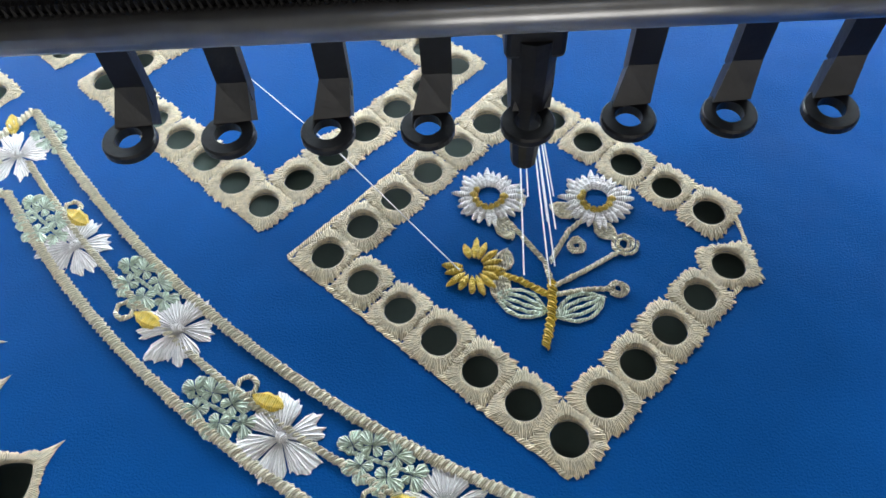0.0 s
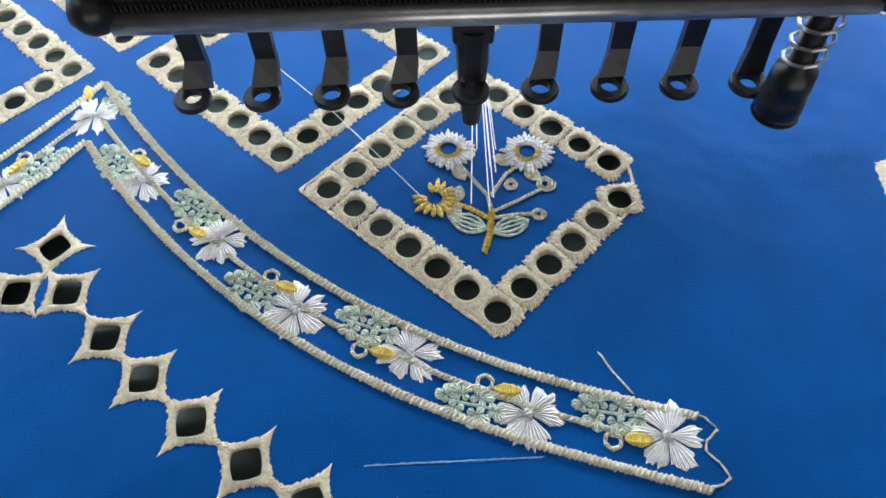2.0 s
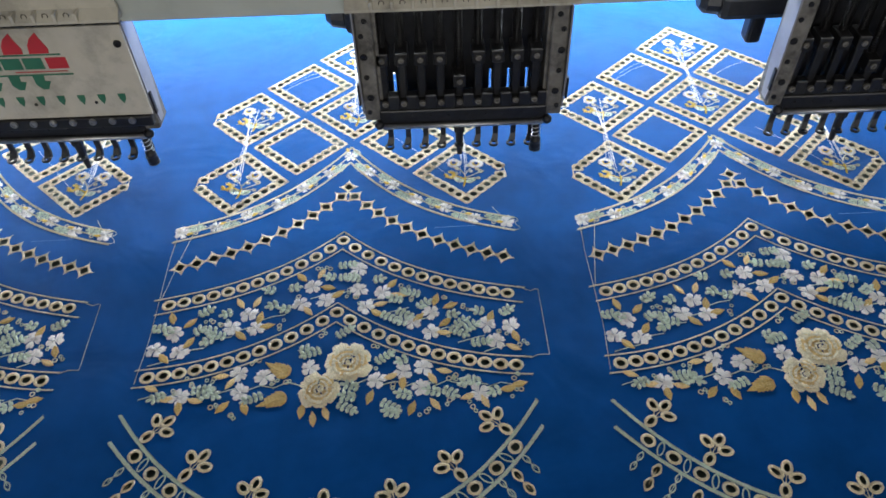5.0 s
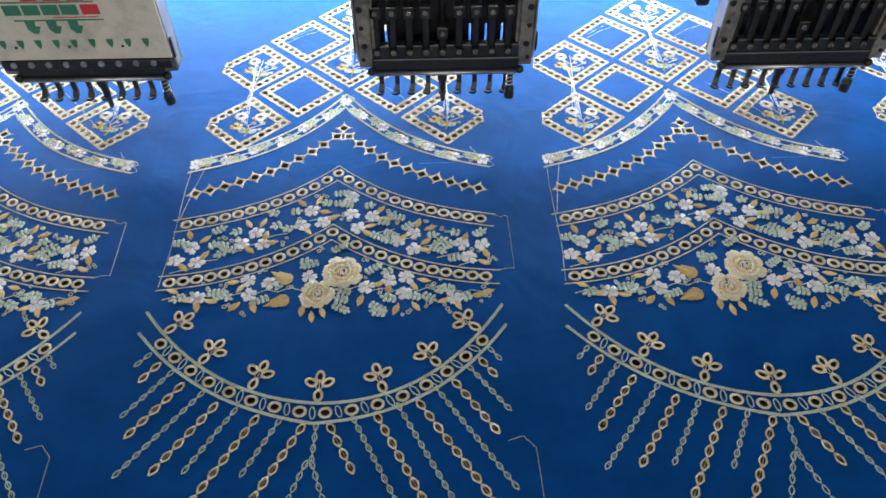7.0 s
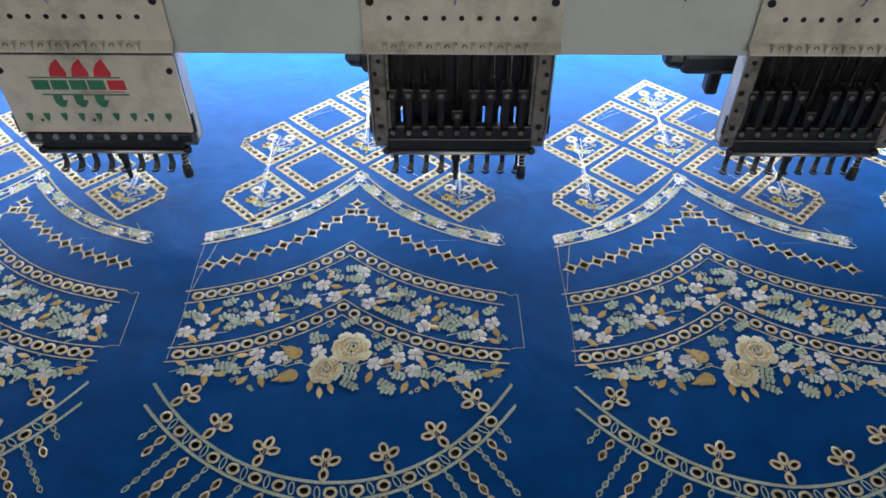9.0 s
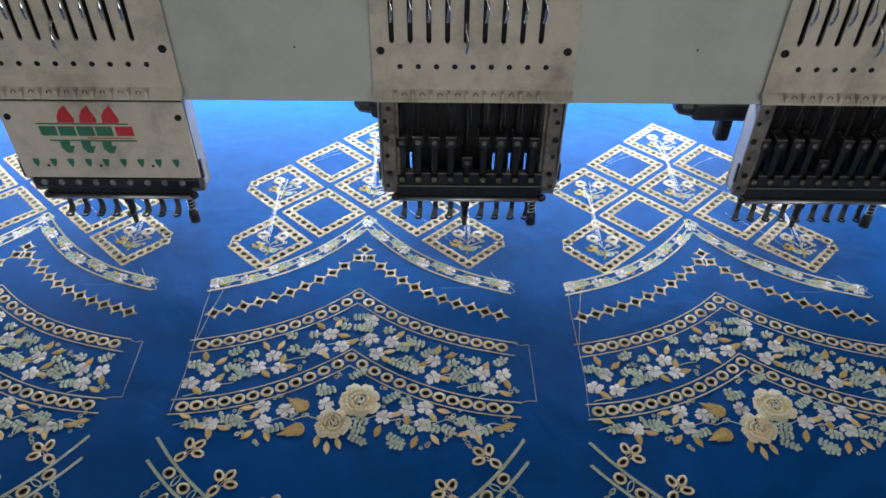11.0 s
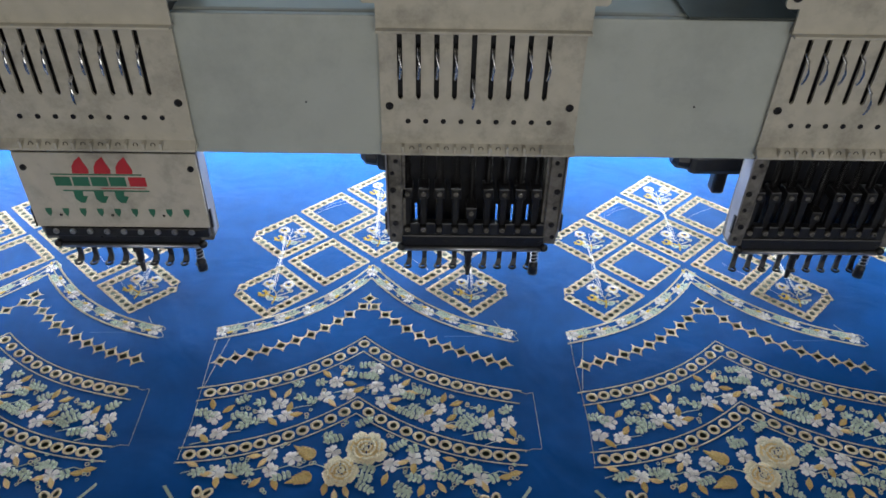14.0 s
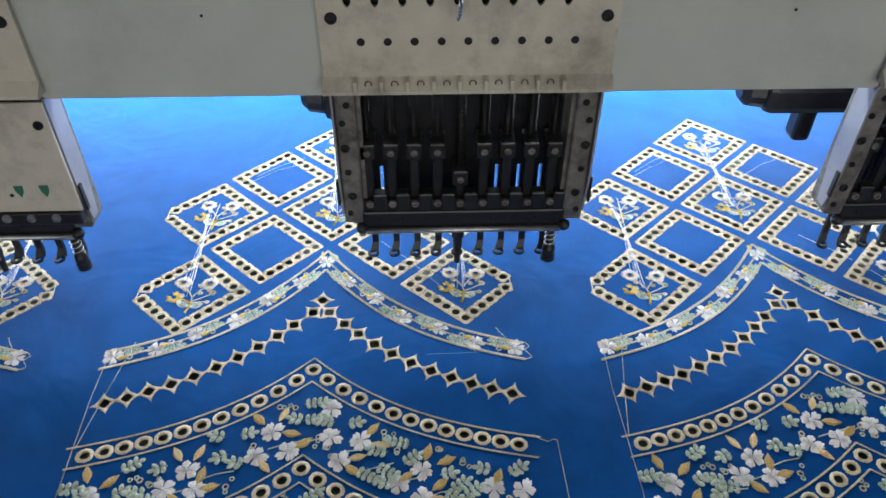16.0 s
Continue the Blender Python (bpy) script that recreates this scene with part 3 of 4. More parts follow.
WHITES_1 = [(-0.158, -0.271), (-0.136, -0.274), (-0.144, -0.254), (-0.094, -0.250), (-0.081, -0.235), (-0.072, -0.251), (-0.034, -0.225), (-0.025, -0.204), (-0.011, -0.222), (0.018, -0.184), (0.019, -0.210), (0.041, -0.214), (0.026, -0.231), (0.069, -0.251), (0.086, -0.240), (0.086, -0.262), (0.136, -0.256), (0.156, -0.258), (0.143, -0.274)]
GOLDS_1 = [(-0.150, -0.237), (-0.133, -0.243), (-0.130, -0.265), (-0.149, -0.280), (-0.090, -0.222), (-0.075, -0.221), (-0.070, -0.240), (-0.063, -0.249), (-0.085, -0.258), (-0.036, -0.193), (-0.018, -0.189), (-0.011, -0.206), (-0.001, -0.215), (-0.027, -0.233), (0.049, -0.205), (0.056, -0.218), (0.039, -0.228), (0.036, -0.238), (0.090, -0.226), (0.103, -0.233), (0.074, -0.246), (0.098, -0.252), (0.097, -0.263), (0.139, -0.248), (0.160, -0.269), (0.157, -0.281)]
MINTS_1 = [(-0.161, -0.248), (-0.150, -0.251), (-0.122, -0.231), (-0.123, -0.251), (-0.112, -0.252), (-0.103, -0.258), (-0.113, -0.263), (-0.101, -0.233), (-0.065, -0.207), (-0.060, -0.225), (-0.048, -0.230), (-0.042, -0.205), (-0.009, -0.193), (0.004, -0.194), (0.003, -0.179), (0.015, -0.196), (0.037, -0.198), (0.055, -0.223), (0.071, -0.217), (0.078, -0.231), (0.059, -0.239), (0.060, -0.249), (0.105, -0.243), (0.112, -0.253), (0.121, -0.258), (0.129, -0.240), (0.153, -0.242), (0.126, -0.275), (0.045, -0.242), (0.107, -0.261)]
WHITES_2 = [(-0.126, -0.321), (-0.079, -0.299), (-0.076, -0.318), (-0.057, -0.303), (-0.019, -0.296), (0.039, -0.310), (0.061, -0.303), (0.079, -0.299), (0.076, -0.319), (0.125, -0.326)]
GOLDS_2 = [(-0.152, -0.311), (-0.136, -0.322), (-0.125, -0.330), (-0.113, -0.324), (-0.085, -0.308), (-0.094, -0.301), (-0.088, -0.331), (-0.070, -0.332), (-0.022, -0.337), (-0.002, -0.340), (-0.012, -0.345), (0.034, -0.326), (0.051, -0.307), (0.061, -0.313), (0.086, -0.310), (0.096, -0.303), (0.069, -0.338), (0.088, -0.335), (0.116, -0.329), (0.129, -0.334), (0.149, -0.323), (0.158, -0.319)]
MINTS_2 = [(-0.143, -0.319), (-0.112, -0.314), (-0.106, -0.319), (-0.098, -0.319), (-0.061, -0.323), (-0.025, -0.276), (-0.016, -0.279), (0.006, -0.260), (0.017, -0.325), (0.012, -0.334), (0.019, -0.315), (0.042, -0.289), (0.060, -0.291), (0.048, -0.334), (0.054, -0.342), (0.064, -0.325), (0.088, -0.323), (0.099, -0.324), (0.114, -0.315), (0.122, -0.314), (0.138, -0.325)]
LOOPS = [(-0.112, -0.242), (-0.118, -0.265), (-0.104, -0.246), (-0.051, -0.249), (-0.064, -0.286), (-0.012, -0.262), (-0.049, -0.309), (-0.038, -0.309), (-0.131, -0.316), (-0.118, -0.309), (-0.100, -0.303), (-0.098, -0.331), (-0.080, -0.339), (-0.022, -0.182), (-0.010, -0.183), (-0.037, -0.216), (0.010, -0.210), (0.017, -0.219), (0.058, -0.207), (0.068, -0.223), (0.098, -0.223), (0.115, -0.235), (0.107, -0.259), (0.146, -0.264), (0.163, -0.279), (0.035, -0.275), (0.033, -0.297), (0.053, -0.315), (0.100, -0.311), (0.106, -0.308), (0.100, -0.332), (0.081, -0.342), (0.119, -0.339), (0.155, -0.313), (0.160, -0.324)]


def scatter(parent, whites, golds, mints):
    for x, y in whites:
        part("flower", SMALL[rnd.randrange(3)], None, parent, "white satin-stitched flower", flat(x, y, rnd.uniform(0, 6), 0.0003, 0.88))
    for x, y in golds:
        wx, wy = min(whites, key=lambda w: (w[0] - x) ** 2 + (w[1] - y) ** 2)
        a = math.atan2(y - wy, x - wx)
        part("gold_leaf", GOLD_LEAF[rnd.random() < 0.45], None, parent, "gold satin-stitched leaf", flat(x - 0.007 * math.cos(a), y - 0.007 * math.sin(a), a, 0, 1.08))
    for x, y in mints:
        a = rnd.choice((0.15, 2.9, 0.6, -0.5, 3.5))
        part("leaf_sprig", SPRIGS[rnd.randrange(3)], None, parent, "mint green leaf sprig", flat(x - 0.006 * math.cos(a), y - 0.006 * math.sin(a), a, 0, 1.12))


scatter(blossoms, WHITES_1, GOLDS_1, MINTS_1)
scatter(roses, WHITES_2, GOLDS_2, MINTS_2)
for x, y in LOOPS:
    for q in range(3):
        part("loop", LOOP_S if q else LOOP, None, blossoms if y > -0.2836 else roses, m=flat(x + q * rnd.uniform(-0.004, 0.004), y + q * rnd.uniform(-0.004, 0.004)))


for radius, x, y, a in ((0.0205, 0.014, -0.292, 0.3), (0.0180, -0.009, -0.319, 1.0)):
    part("outer_rose_petals", rose_mesh(radius, 0), None, roses, "peach satin-stitched outer petals of a rose", flat(x, y, a))
    part("middle_rose_petals", rose_mesh(radius, 1), None, roses, "deep peach satin-stitched middle petals of a rose", flat(x, y, a))
    part("inner_rose_petals", rose_mesh(radius, 2), None, roses, "pale curled satin-stitched heart of a rose", flat(x, y, a))
for x, y, a in ((-0.046, -0.303, 2.6), (-0.046, -0.322, 3.5)):
    part("rose_leaf", ROSE_LEAF, None, roses, "gold serrated rose leaf", flat(x + 0.012, y, a, 0.0002))

# neckline border
NECK_IN = cubic((-0.4386, 0.0336, 1.906, 8.135), -0.06)
NECK_OUT = cubic((-0.4581, 0.1234, 1.16, 8.04), -0.06)
s = Shape()
cord(s, along(NECK_IN, -0.172, 0.172, 90), 0.0034, 0.001)
cord(s, along(NECK_OUT, -0.174, 0.174, 90), 0.0034, 0.001)
neck = part("neckline_border", s, MINT, motif, "curved neckline border of eyelets between pale green cords")
neck_hole = round_hole(0.0037, 0.9)
NECK_RINGS = [eyelet(neck_hole, round_hole(0.0064, 0.92), 28, 0.0013, 0.04).mesh("round_eyelet", CREAM) for k in range(2)]
LINK = Shape()
cord(LINK, [(0.0024 * math.cos(TAU * k / 14), 0.0058 * math.sin(TAU * k / 14)) for k in range(15)], 0.0013, 0.0009)
LINK = LINK.mesh("oval_link", MINT)
neck_mid = lambda u: 0.5 * (NECK_IN(u) + NECK_OUT(u))
u = -0.150
for k in range(31):
    g = (neck_mid(u + 0.001) - neck_mid(u - 0.001)) / 0.002
    a = math.atan(g)
    if k % 2 == 0:
        part("round_eyelet", NECK_RINGS[k // 2 % 2], None, neck, m=flat(u, neck_mid(u), a))
        cut(u, neck_mid(u), neck_hole)
    else:
        part("oval_link", LINK, None, neck, m=flat(u, neck_mid(u), a + 0.25))
    u += 0.0108 * math.cos(a) * 1.06
petal_hole = round_hole(0.0040, 0.58)
PETAL = eyelet(petal_hole, round_hole(0.0072, 0.72), 24, 0.0013, 0.05).mesh("petal_eyelet", CREAM)
for fu in (-0.150, -0.111, -0.060, 0.002, 0.061, 0.111, 0.150):
    base = NECK_IN(fu)
    a = math.atan((NECK_IN(fu + 0.001) - NECK_IN(fu - 0.001)) / 0.002) + math.pi / 2
    stem = Shape()
    for da in (0.0, 1.05, -1.05):
        cord(stem, [(fu + 0.0115 * math.cos(a), base + 0.0115 * math.sin(a)), (fu + 0.0165 * math.cos(a) + 0.006 * math.cos(a + da), base + 0.0165 * math.sin(a) + 0.006 * math.sin(a + da))], 0.0011, 0.0006)
    part("petal_stem", stem, CREAM, neck)
    for da, far in ((0.0, 0.0075), (0.0, 0.0270), (1.05, 0.0252), (-1.05, 0.0252)):
        ox, oy = 0.0165 * math.cos(a), 0.0165 * math.sin(a)
        if far > 0.01:
            x, y = fu + ox + (far - 0.0165) * math.cos(a + da), base + oy + (far - 0.0165) * math.sin(a + da)
        else:
            x, y = fu + far * math.cos(a), base + far * math.sin(a)
        part("petal_eyelet", PETAL, None, neck, m=flat(x, y, a + da, 0.0002, 0.92))
        cut(x, y, petal_hole, a + da, 10, 0.92)

# fringe of rays below the neckline
ray_hole = round_hole(0.0038, 0.56)
RAY_EYE = eyelet(ray_hole, lambda a: 0.0070 / (abs(math.cos(a)) ** 1.25 + abs(math.sin(a) / 0.6) ** 1.5) ** (1 / 1.35), 24, 0.0012, 0.04).mesh("leaf_eyelet", CREAM)
RAY_LEAF = Shape()
for q in (1, -1):
    cord(RAY_LEAF, [(0.0092 * t - 0.0046, q * 0.0019 * math.sin(math.pi * t)) for t in np.linspace(0, 1, 9)], 0.0013, 0.0008)
RAY_LEAF = RAY_LEAF.mesh("chain_leaf", MINT)
# each ray: its upper end, its slope and the height where it stops; mint and cream in turn
RAYS = [(-0.159, -0.386, -0.89, -0.398), (-0.149, -0.398, -0.77, -0.411), (-0.134, -0.405, -0.78, -0.445), (-0.123, -0.42, -0.76, -0.471), (-0.102, -0.427, -0.76, -0.503), (-0.089, -0.441, -0.69, -0.504), (-0.07, -0.445, -0.6, -0.503), (-0.051, -0.454, -0.57, -0.605), (-0.03, -0.456, -0.52, -0.505), (-0.01, -0.463, -0.53, -0.605), (0.003, -0.461, -0.03, -0.495), (0.016, -0.463, 0.52, -0.505), (0.035, -0.455, 0.52, -0.605), (0.056, -0.454, 0.53, -0.605), (0.074, -0.444, 0.54, -0.605), (0.093, -0.442, 0.67, -0.605), (0.106, -0.425, 0.69, -0.605), (0.125, -0.422, 0.71, -0.473), (0.138, -0.406, 0.76, -0.445), (0.15, -0.4, 0.73, -0.415), (0.158, -0.387, 0.78, -0.399)]
for k, (u0, v0, slope, low) in enumerate(RAYS):
    eye = k % 2 == 1
    du, dv = slope / math.hypot(slope, 1), -1 / math.hypot(slope, 1)
    step, d = (0.0136 if eye else 0.0102), 0.0
    s = Shape()
    far = 0.0
    while abs(u0 + du * far) < 0.171 and v0 + dv * far > low - 0.003:
        far += step
    cord(s, [(u0, v0), (u0 + du * max(far - step, 0.004), v0 + dv * max(far - step, 0.004))], 0.0008, 0.0004, 0.001)
    ray = part("fringe_ray", s, CREAM if eye else MINT, motif, "fringe ray of cream leaf-shaped eyelets" if eye else "fringe ray of mint chain leaves")
    while d < far - 0.5 * step:
        x, y, a = u0 + du * d, v0 + dv * d, math.atan2(dv, du)
        part("leaf_eyelet" if eye else "chain_leaf", RAY_EYE if eye else RAY_LEAF, None, ray, m=flat(x, y, a + rnd.uniform(-0.05, 0.05)))
        if eye:
            cut(x, y, ray_hole, a)
        d += step

for q in (1, -1):
    s = Shape()
    cord(s, [(0.0, -0.492), (q * 0.006, -0.502), (q * 0.010, -0.515)], 0.0008, 0.0004, 0.001)
    ray = part("fringe_ray", s, MINT, motif, "fringe ray of mint chain leaves")
    for k in range(9):
        part("chain_leaf", RAY_LEAF, None, ray, m=flat(q * (0.003 + 0.0036 * k), -0.496 - 0.0096 * k, -math.pi / 2 + q * 0.36))

# loose and jump threads


def jump(pts, r=0.00017):
    s = Shape()
    s.tube(pts, r, 4)
    part("jump_thread", s, WHITE, motif, "loose white jump thread")


for k in range(7):
    for cx in (-0.122, 0.122):
        q = rnd.uniform(-0.006, 0.006)
        jump([(cx + q, -0.062 + rnd.uniform(0, 0.025), 0.002), (cx + 0.002 + q * 0.3, 0.01, 0.004), (cx + rnd.uniform(-0.008, 0.008), 0.060 + rnd.uniform(-0.01, 0.015), 0.002)])
    q = rnd.uniform(-0.006, 0.006)
    jump([(q, 0.055, 0.002), (q * 0.3, 0.115, 0.004), (rnd.uniform(-0.008, 0.008), 0.165 + rnd.uniform(-0.01, 0.02), 0.002)])
for a, b in (((-0.090, 0.110), (-0.040, 0.142)), ((-0.085, 0.120), (-0.038, 0.152)), ((0.030, 0.110), (0.078, 0.140)), ((0.106, -0.055), (0.050, 0.010))):
    jump([(*a, 0.001), ((a[0] + b[0]) / 2, (a[1] + b[1]) / 2 + 0.001, 0.003), (*b, 0.001)], 0.00014)
s = Shape()
for path in ([(0.168, -0.2125), (0.173, -0.2165), (0.179, -0.2190), (0.1825, -0.2170), (0.1856, -0.2177), (0.1866, -0.254), (0.1876, -0.2902), (0.178, -0.2900), (0.1705, -0.2935)], [(-0.168, -0.124), (-0.169, -0.170), (-0.167, -0.228), (-0.166, -0.260), (-0.168, -0.306)], [(-0.150, -0.112), (-0.158, -0.160), (-0.166, -0.215)], [(0.1686, -0.1208), (0.1735, -0.1228), (0.1761, -0.1259), (0.1728, -0.1290), (0.1723, -0.1312), (0.1752, -0.1345), (0.1766, -0.1376), (0.1745, -0.1392), (0.1705, -0.1398)], [(0.1503, -0.1048), (0.1530, -0.1100), (0.1572, -0.1163)], [(0.167, -0.478), (0.180, -0.474), (0.190, -0.485), (0.192, -0.53), (0.186, -0.57)]):
    s = Shape()
    cord(s, path, 0.0006, 0.0005, 0.001, 0.3)
    part("trailing_thread", s, PALE, motif, "thin trailing thread")

s = Shape()
cord(s, [(0.0909, -0.1324), (0.1114, -0.1320), (0.1337, -0.1315)], 0.0005, 0.0002, 0.001, 0.5)
part("chalk_line", s, CHALK, motif, "faint pale chalk line on the cloth")

motif.matrix_basis = flat(0.001, 0.0, DESIGN_TURN)
for x, y in REPEATS[1:]:
    copy_thing(motif, flat(0.001 + x, y, DESIGN_TURN))

# ---- the cloth, cut open at every eyelet ----
from mathutils.geometry import delaunay_2d_cdt

verts, faces = [Vector(p) for p in ((-1.3, -1.0), (1.6, -1.0), (1.6, 0.75), (-1.3, 0.75))], [[0, 1, 2, 3]]
ct, st = math.cos(DESIGN_TURN), math.sin(DESIGN_TURN)
for rx, ry in REPEATS:
    for hole in HOLES:
        n = len(verts)
        verts += [Vector((0.001 + rx + x * ct - y * st, ry + x * st + y * ct)) for x, y in hole]
        faces.append(list(range(n, n + len(hole))))
out = delaunay_2d_cdt(verts, [], faces, 1, 1e-6)
cloth_mesh = bpy.data.meshes.new("cloth")
cloth_mesh.from_pydata([(p.x, p.y, 0.0) for p in out[0]], [], [tuple(f) for f, origin in zip(out[2], out[5]) if list(origin) == [0]])
cloth_mesh.materials.append(FABRIC)
cloth = tagged(new("cloth", cloth_mesh), "royal blue satin cloth stretched flat over the machine table", "fabric")

# ---- room, table ----


def slab(name, x0, x1, y0, y1, z0, z1, mat, bevel=0.0):
    s = Shape()
    s.box(x0, x1, y0, y1, z0, z1, bevel)
    return new(name, s.mesh(name, mat))


FLOOR_Z = -0.85
tagged(slab("floor", -4, 4, -4, 4, FLOOR_Z - 0.1, FLOOR_Z, CONCRETE), kind="structure")
tagged(slab("ceiling", -4, 4, -4, 4, 2.2, 2.3, PLASTER), kind="structure")
tagged(slab("wall_north", -4, 4, 4, 4.1, FLOOR_Z, 2.2, PLASTER), kind="structure")
tagged(slab("wall_south", -4, 4, -4.1, -4, FLOOR_Z, 2.2, PLASTER), kind="structure")
tagged(slab("wall_east", 4, 4.1, -4, 4, FLOOR_Z, 2.2, PLASTER), kind="structure")
tagged(slab("wall_west", -4.1, -4, -4, 4, FLOOR_Z, 2.2, PLASTER), kind="structure")

table = tagged(new("machine_table"), "dark green machine table under the blue cloth", "table")
s = Shape()
s.box(-1.32, 1.62, -1.02, 0.77, -0.05, -0.011)
part("tabletop", s, BOARD, table)
for x in (-1.2, 1.5):
    for y in (-0.9, 0.65):
        s = Shape()
        s.box(x - 0.03, x + 0.03, y - 0.03, y + 0.03, FLOOR_Z, -0.05, 0.003)
        part("leg", s, DARK, table)

# ---- the machine: beam, panels, heads ----
FACE = -0.061
HEADS = (-0.672, -0.274, 0.1245, 0.522, 0.920)
beam = tagged(new("machine_beam"), "grey green steel beam carrying the embroidery heads", "beam")
s = Shape()
s.box(-1.5, 1.8, FACE + 0.014, 0.10, 0.272, 0.350, 0.004)
part("girder", s, PANEL, beam)
for x in (-1.45, 1.75):
    s = Shape()
    s.box(x - 0.05, x + 0.05, -0.03, 0.09, FLOOR_Z, 0.272, 0.004)
    part("post", s, PANEL, beam)


def screw(s, x, y, z, r, h=0.002):
    s.turned([(0, 0), (0, h * 0.4), (r * 0.5, h * 0.4), (r * 0.55, h), (r * 0.9, h), (r, h * 0.6), (r, 0)], 14, (x, y, z), "y")


for k in (-2, -1, 0, 1):
    x0, x1 = HEADS[k + 2] + 0.0965, HEADS[k + 3] - 0.0965
    s = Shape()
    s.box(x0, x1, FACE + 0.003, FACE + 0.012, 0.197, 0.349, 0.0015)
    p = part("cover_panel", s, PANEL, beam, "smooth grey green enamelled cover panel")
    s = Shape()
    s.turned([(0, 0.0006), (0.0011, 0.0005), (0.0012, 0)], 8, (x0 + 0.1245, FACE + 0.003, 0.258), "y")
    part("rivet", s, BLACK, p)

lid = Shape()
lid.box(0.318, 0.438, FACE - 0.004, 0.06, 0.352, 0.3545, 0.001)
tagged(new("cover_sheet", lid.mesh("cover_sheet", LID)), "dark grey green metal sheet lying on the beam", "sheet")

NEEDLE = 0.0182


def head(cx, closed, down):
    """One embroidery head: its covers, needle case, needle bars, presser feet."""
    h = tagged(new("embroidery_head"), "beige nine-needle embroidery head with printed front plate" if closed else "beige nine-needle embroidery head with open needle case", "machine head", "embroidery heads")
    h.location = (cx, 0, 0.002)
    slots = [(k - 4) * NEEDLE - 0.008 for k in range(9)]
    # front cover with nine slots, as strips between the slots
    f0, f1 = FACE - 0.002, FACE + 0.001
    s = Shape()
    w = 0.0026
    edges = [-0.101] + [e for x in slots for e in (x - w, x + w)] + [0.101]
    for a, b in zip(edges[::2], edges[1::2]):
        s.box(a, b, f0, f1, 0.2625, 0.337)
    s.box(-0.101, 0.101, f0, f1, 0.2035, 0.2625)
    for x in slots:
        for q in (1, -1):
            s.plate([(x + q * w, 0.2625), (x + q * w, 0.2655), (x + q * w * 0.55, 0.2634), (x, 0.2625)], f0, f1)
    part("front_cover", s, COVER, h, "worn beige cover with nine slots")
    s = Shape()
    s.box(-0.098, 0.098, FACE + 0.006, FACE + 0.013, 0.198, 0.345)
    part("slot_backing", s, BLACK, h)
    for k in range(9):
        s = Shape()
        s.turned([(0, 0.0002), (0.0028, 0.0002), (0.0028, -0.0008)], 12, ((k - 4) * NEEDLE - 0.0005, f0 - 0.0004, 0.2385), "y")
        part("thread_hole", s, BLACK, h)
    for x in (-0.092, 0.092):
        s = Shape()
        screw(s, x, f0, 0.2555, 0.0042, 0.0016)
        part("screw", s, BLACK, h)
    for k, x in enumerate(slots):
        s = Shape()
        z = 0.300 if k != down else 0.268
        s.tube([(x, FACE + 0.004, z + 0.018), (x + 0.0006, FACE - 0.010, z + 0.012), (x + 0.0012, FACE - 0.014, z + 0.003), (x + 0.0008, FACE - 0.013, z - 0.006), (x, FACE - 0.010, z - 0.011)], 0.0014, 8)
        part("take_up_lever", s, CHROME, h, "bright steel take-up lever", smooth=True)
    # lower lip with ribs
    s = Shape()
    s.v += [(-0.102, f0, 0.2125), (0.102, f0, 0.2125), (0.102, f0 - 0.009, 0.2055), (-0.102, f0 - 0.009, 0.2055), (-0.102, f0 - 0.009, 0.2030), (0.102, f0 - 0.009, 0.2030), (0.102, f0 + 0.002, 0.2030), (-0.102, f0 + 0.002, 0.2030)]
    s.f += [(0, 1, 2, 3), (3, 2, 5, 4), (4, 5, 6, 7), (0, 3, 4, 7), (1, 6, 5, 2), (0, 7, 6, 1)]
    part("lower_lip", s, COVER, h)
    for k in range(9):
        s = Shape()
        x = (k - 4) * NEEDLE - 0.006
        s.box(x - 0.0015, x + 0.0015, f0 - 0.0098, f0 - 0.001, 0.2034, 0.2130, 0.0006)
        part("rib", s, COVER, h)
        if k < 8:
            s = Shape()
            s.turned([(0.0018, 0), (0.0024, 0.0008), (0.0028, 0)], 12, (x + NEEDLE / 2, f0 - 0.0052, 0.2092), "y")
            part("thread_guide", s, CAST, h)
    # upper flange and plate with ears
    s = Shape()
    s.box(-0.103, 0.103, FACE - 0.014, FACE + 0.002, 0.3355, 0.3385, 0.001)
    s.plate([(-0.103, 0.338), (0.103, 0.338), (0.103, 0.362), (0.114, 0.362), (0.117, 0.365), (0.117, 0.40), (0.117, 0.47), (-0.117, 0.47), (-0.117, 0.40), (-0.117, 0.365), (-0.114, 0.362), (-0.103, 0.362)], FACE - 0.006, FACE - 0.003)
    part("upper_cover", s, COVER, h, "stained beige upper cover")
    for x in (-0.108, 0.108):
        s = Shape()
        screw(s, x, FACE - 0.006, 0.3735, 0.0050, 0.002)
        part("screw", s, DARK if x < 0 else BLACK, h)
    s = Shape()
    s.box(-0.1, 0.1, FACE + 0.0, 0.05, 0.345, 0.47)
    part("upper_body", s, DARK, h)
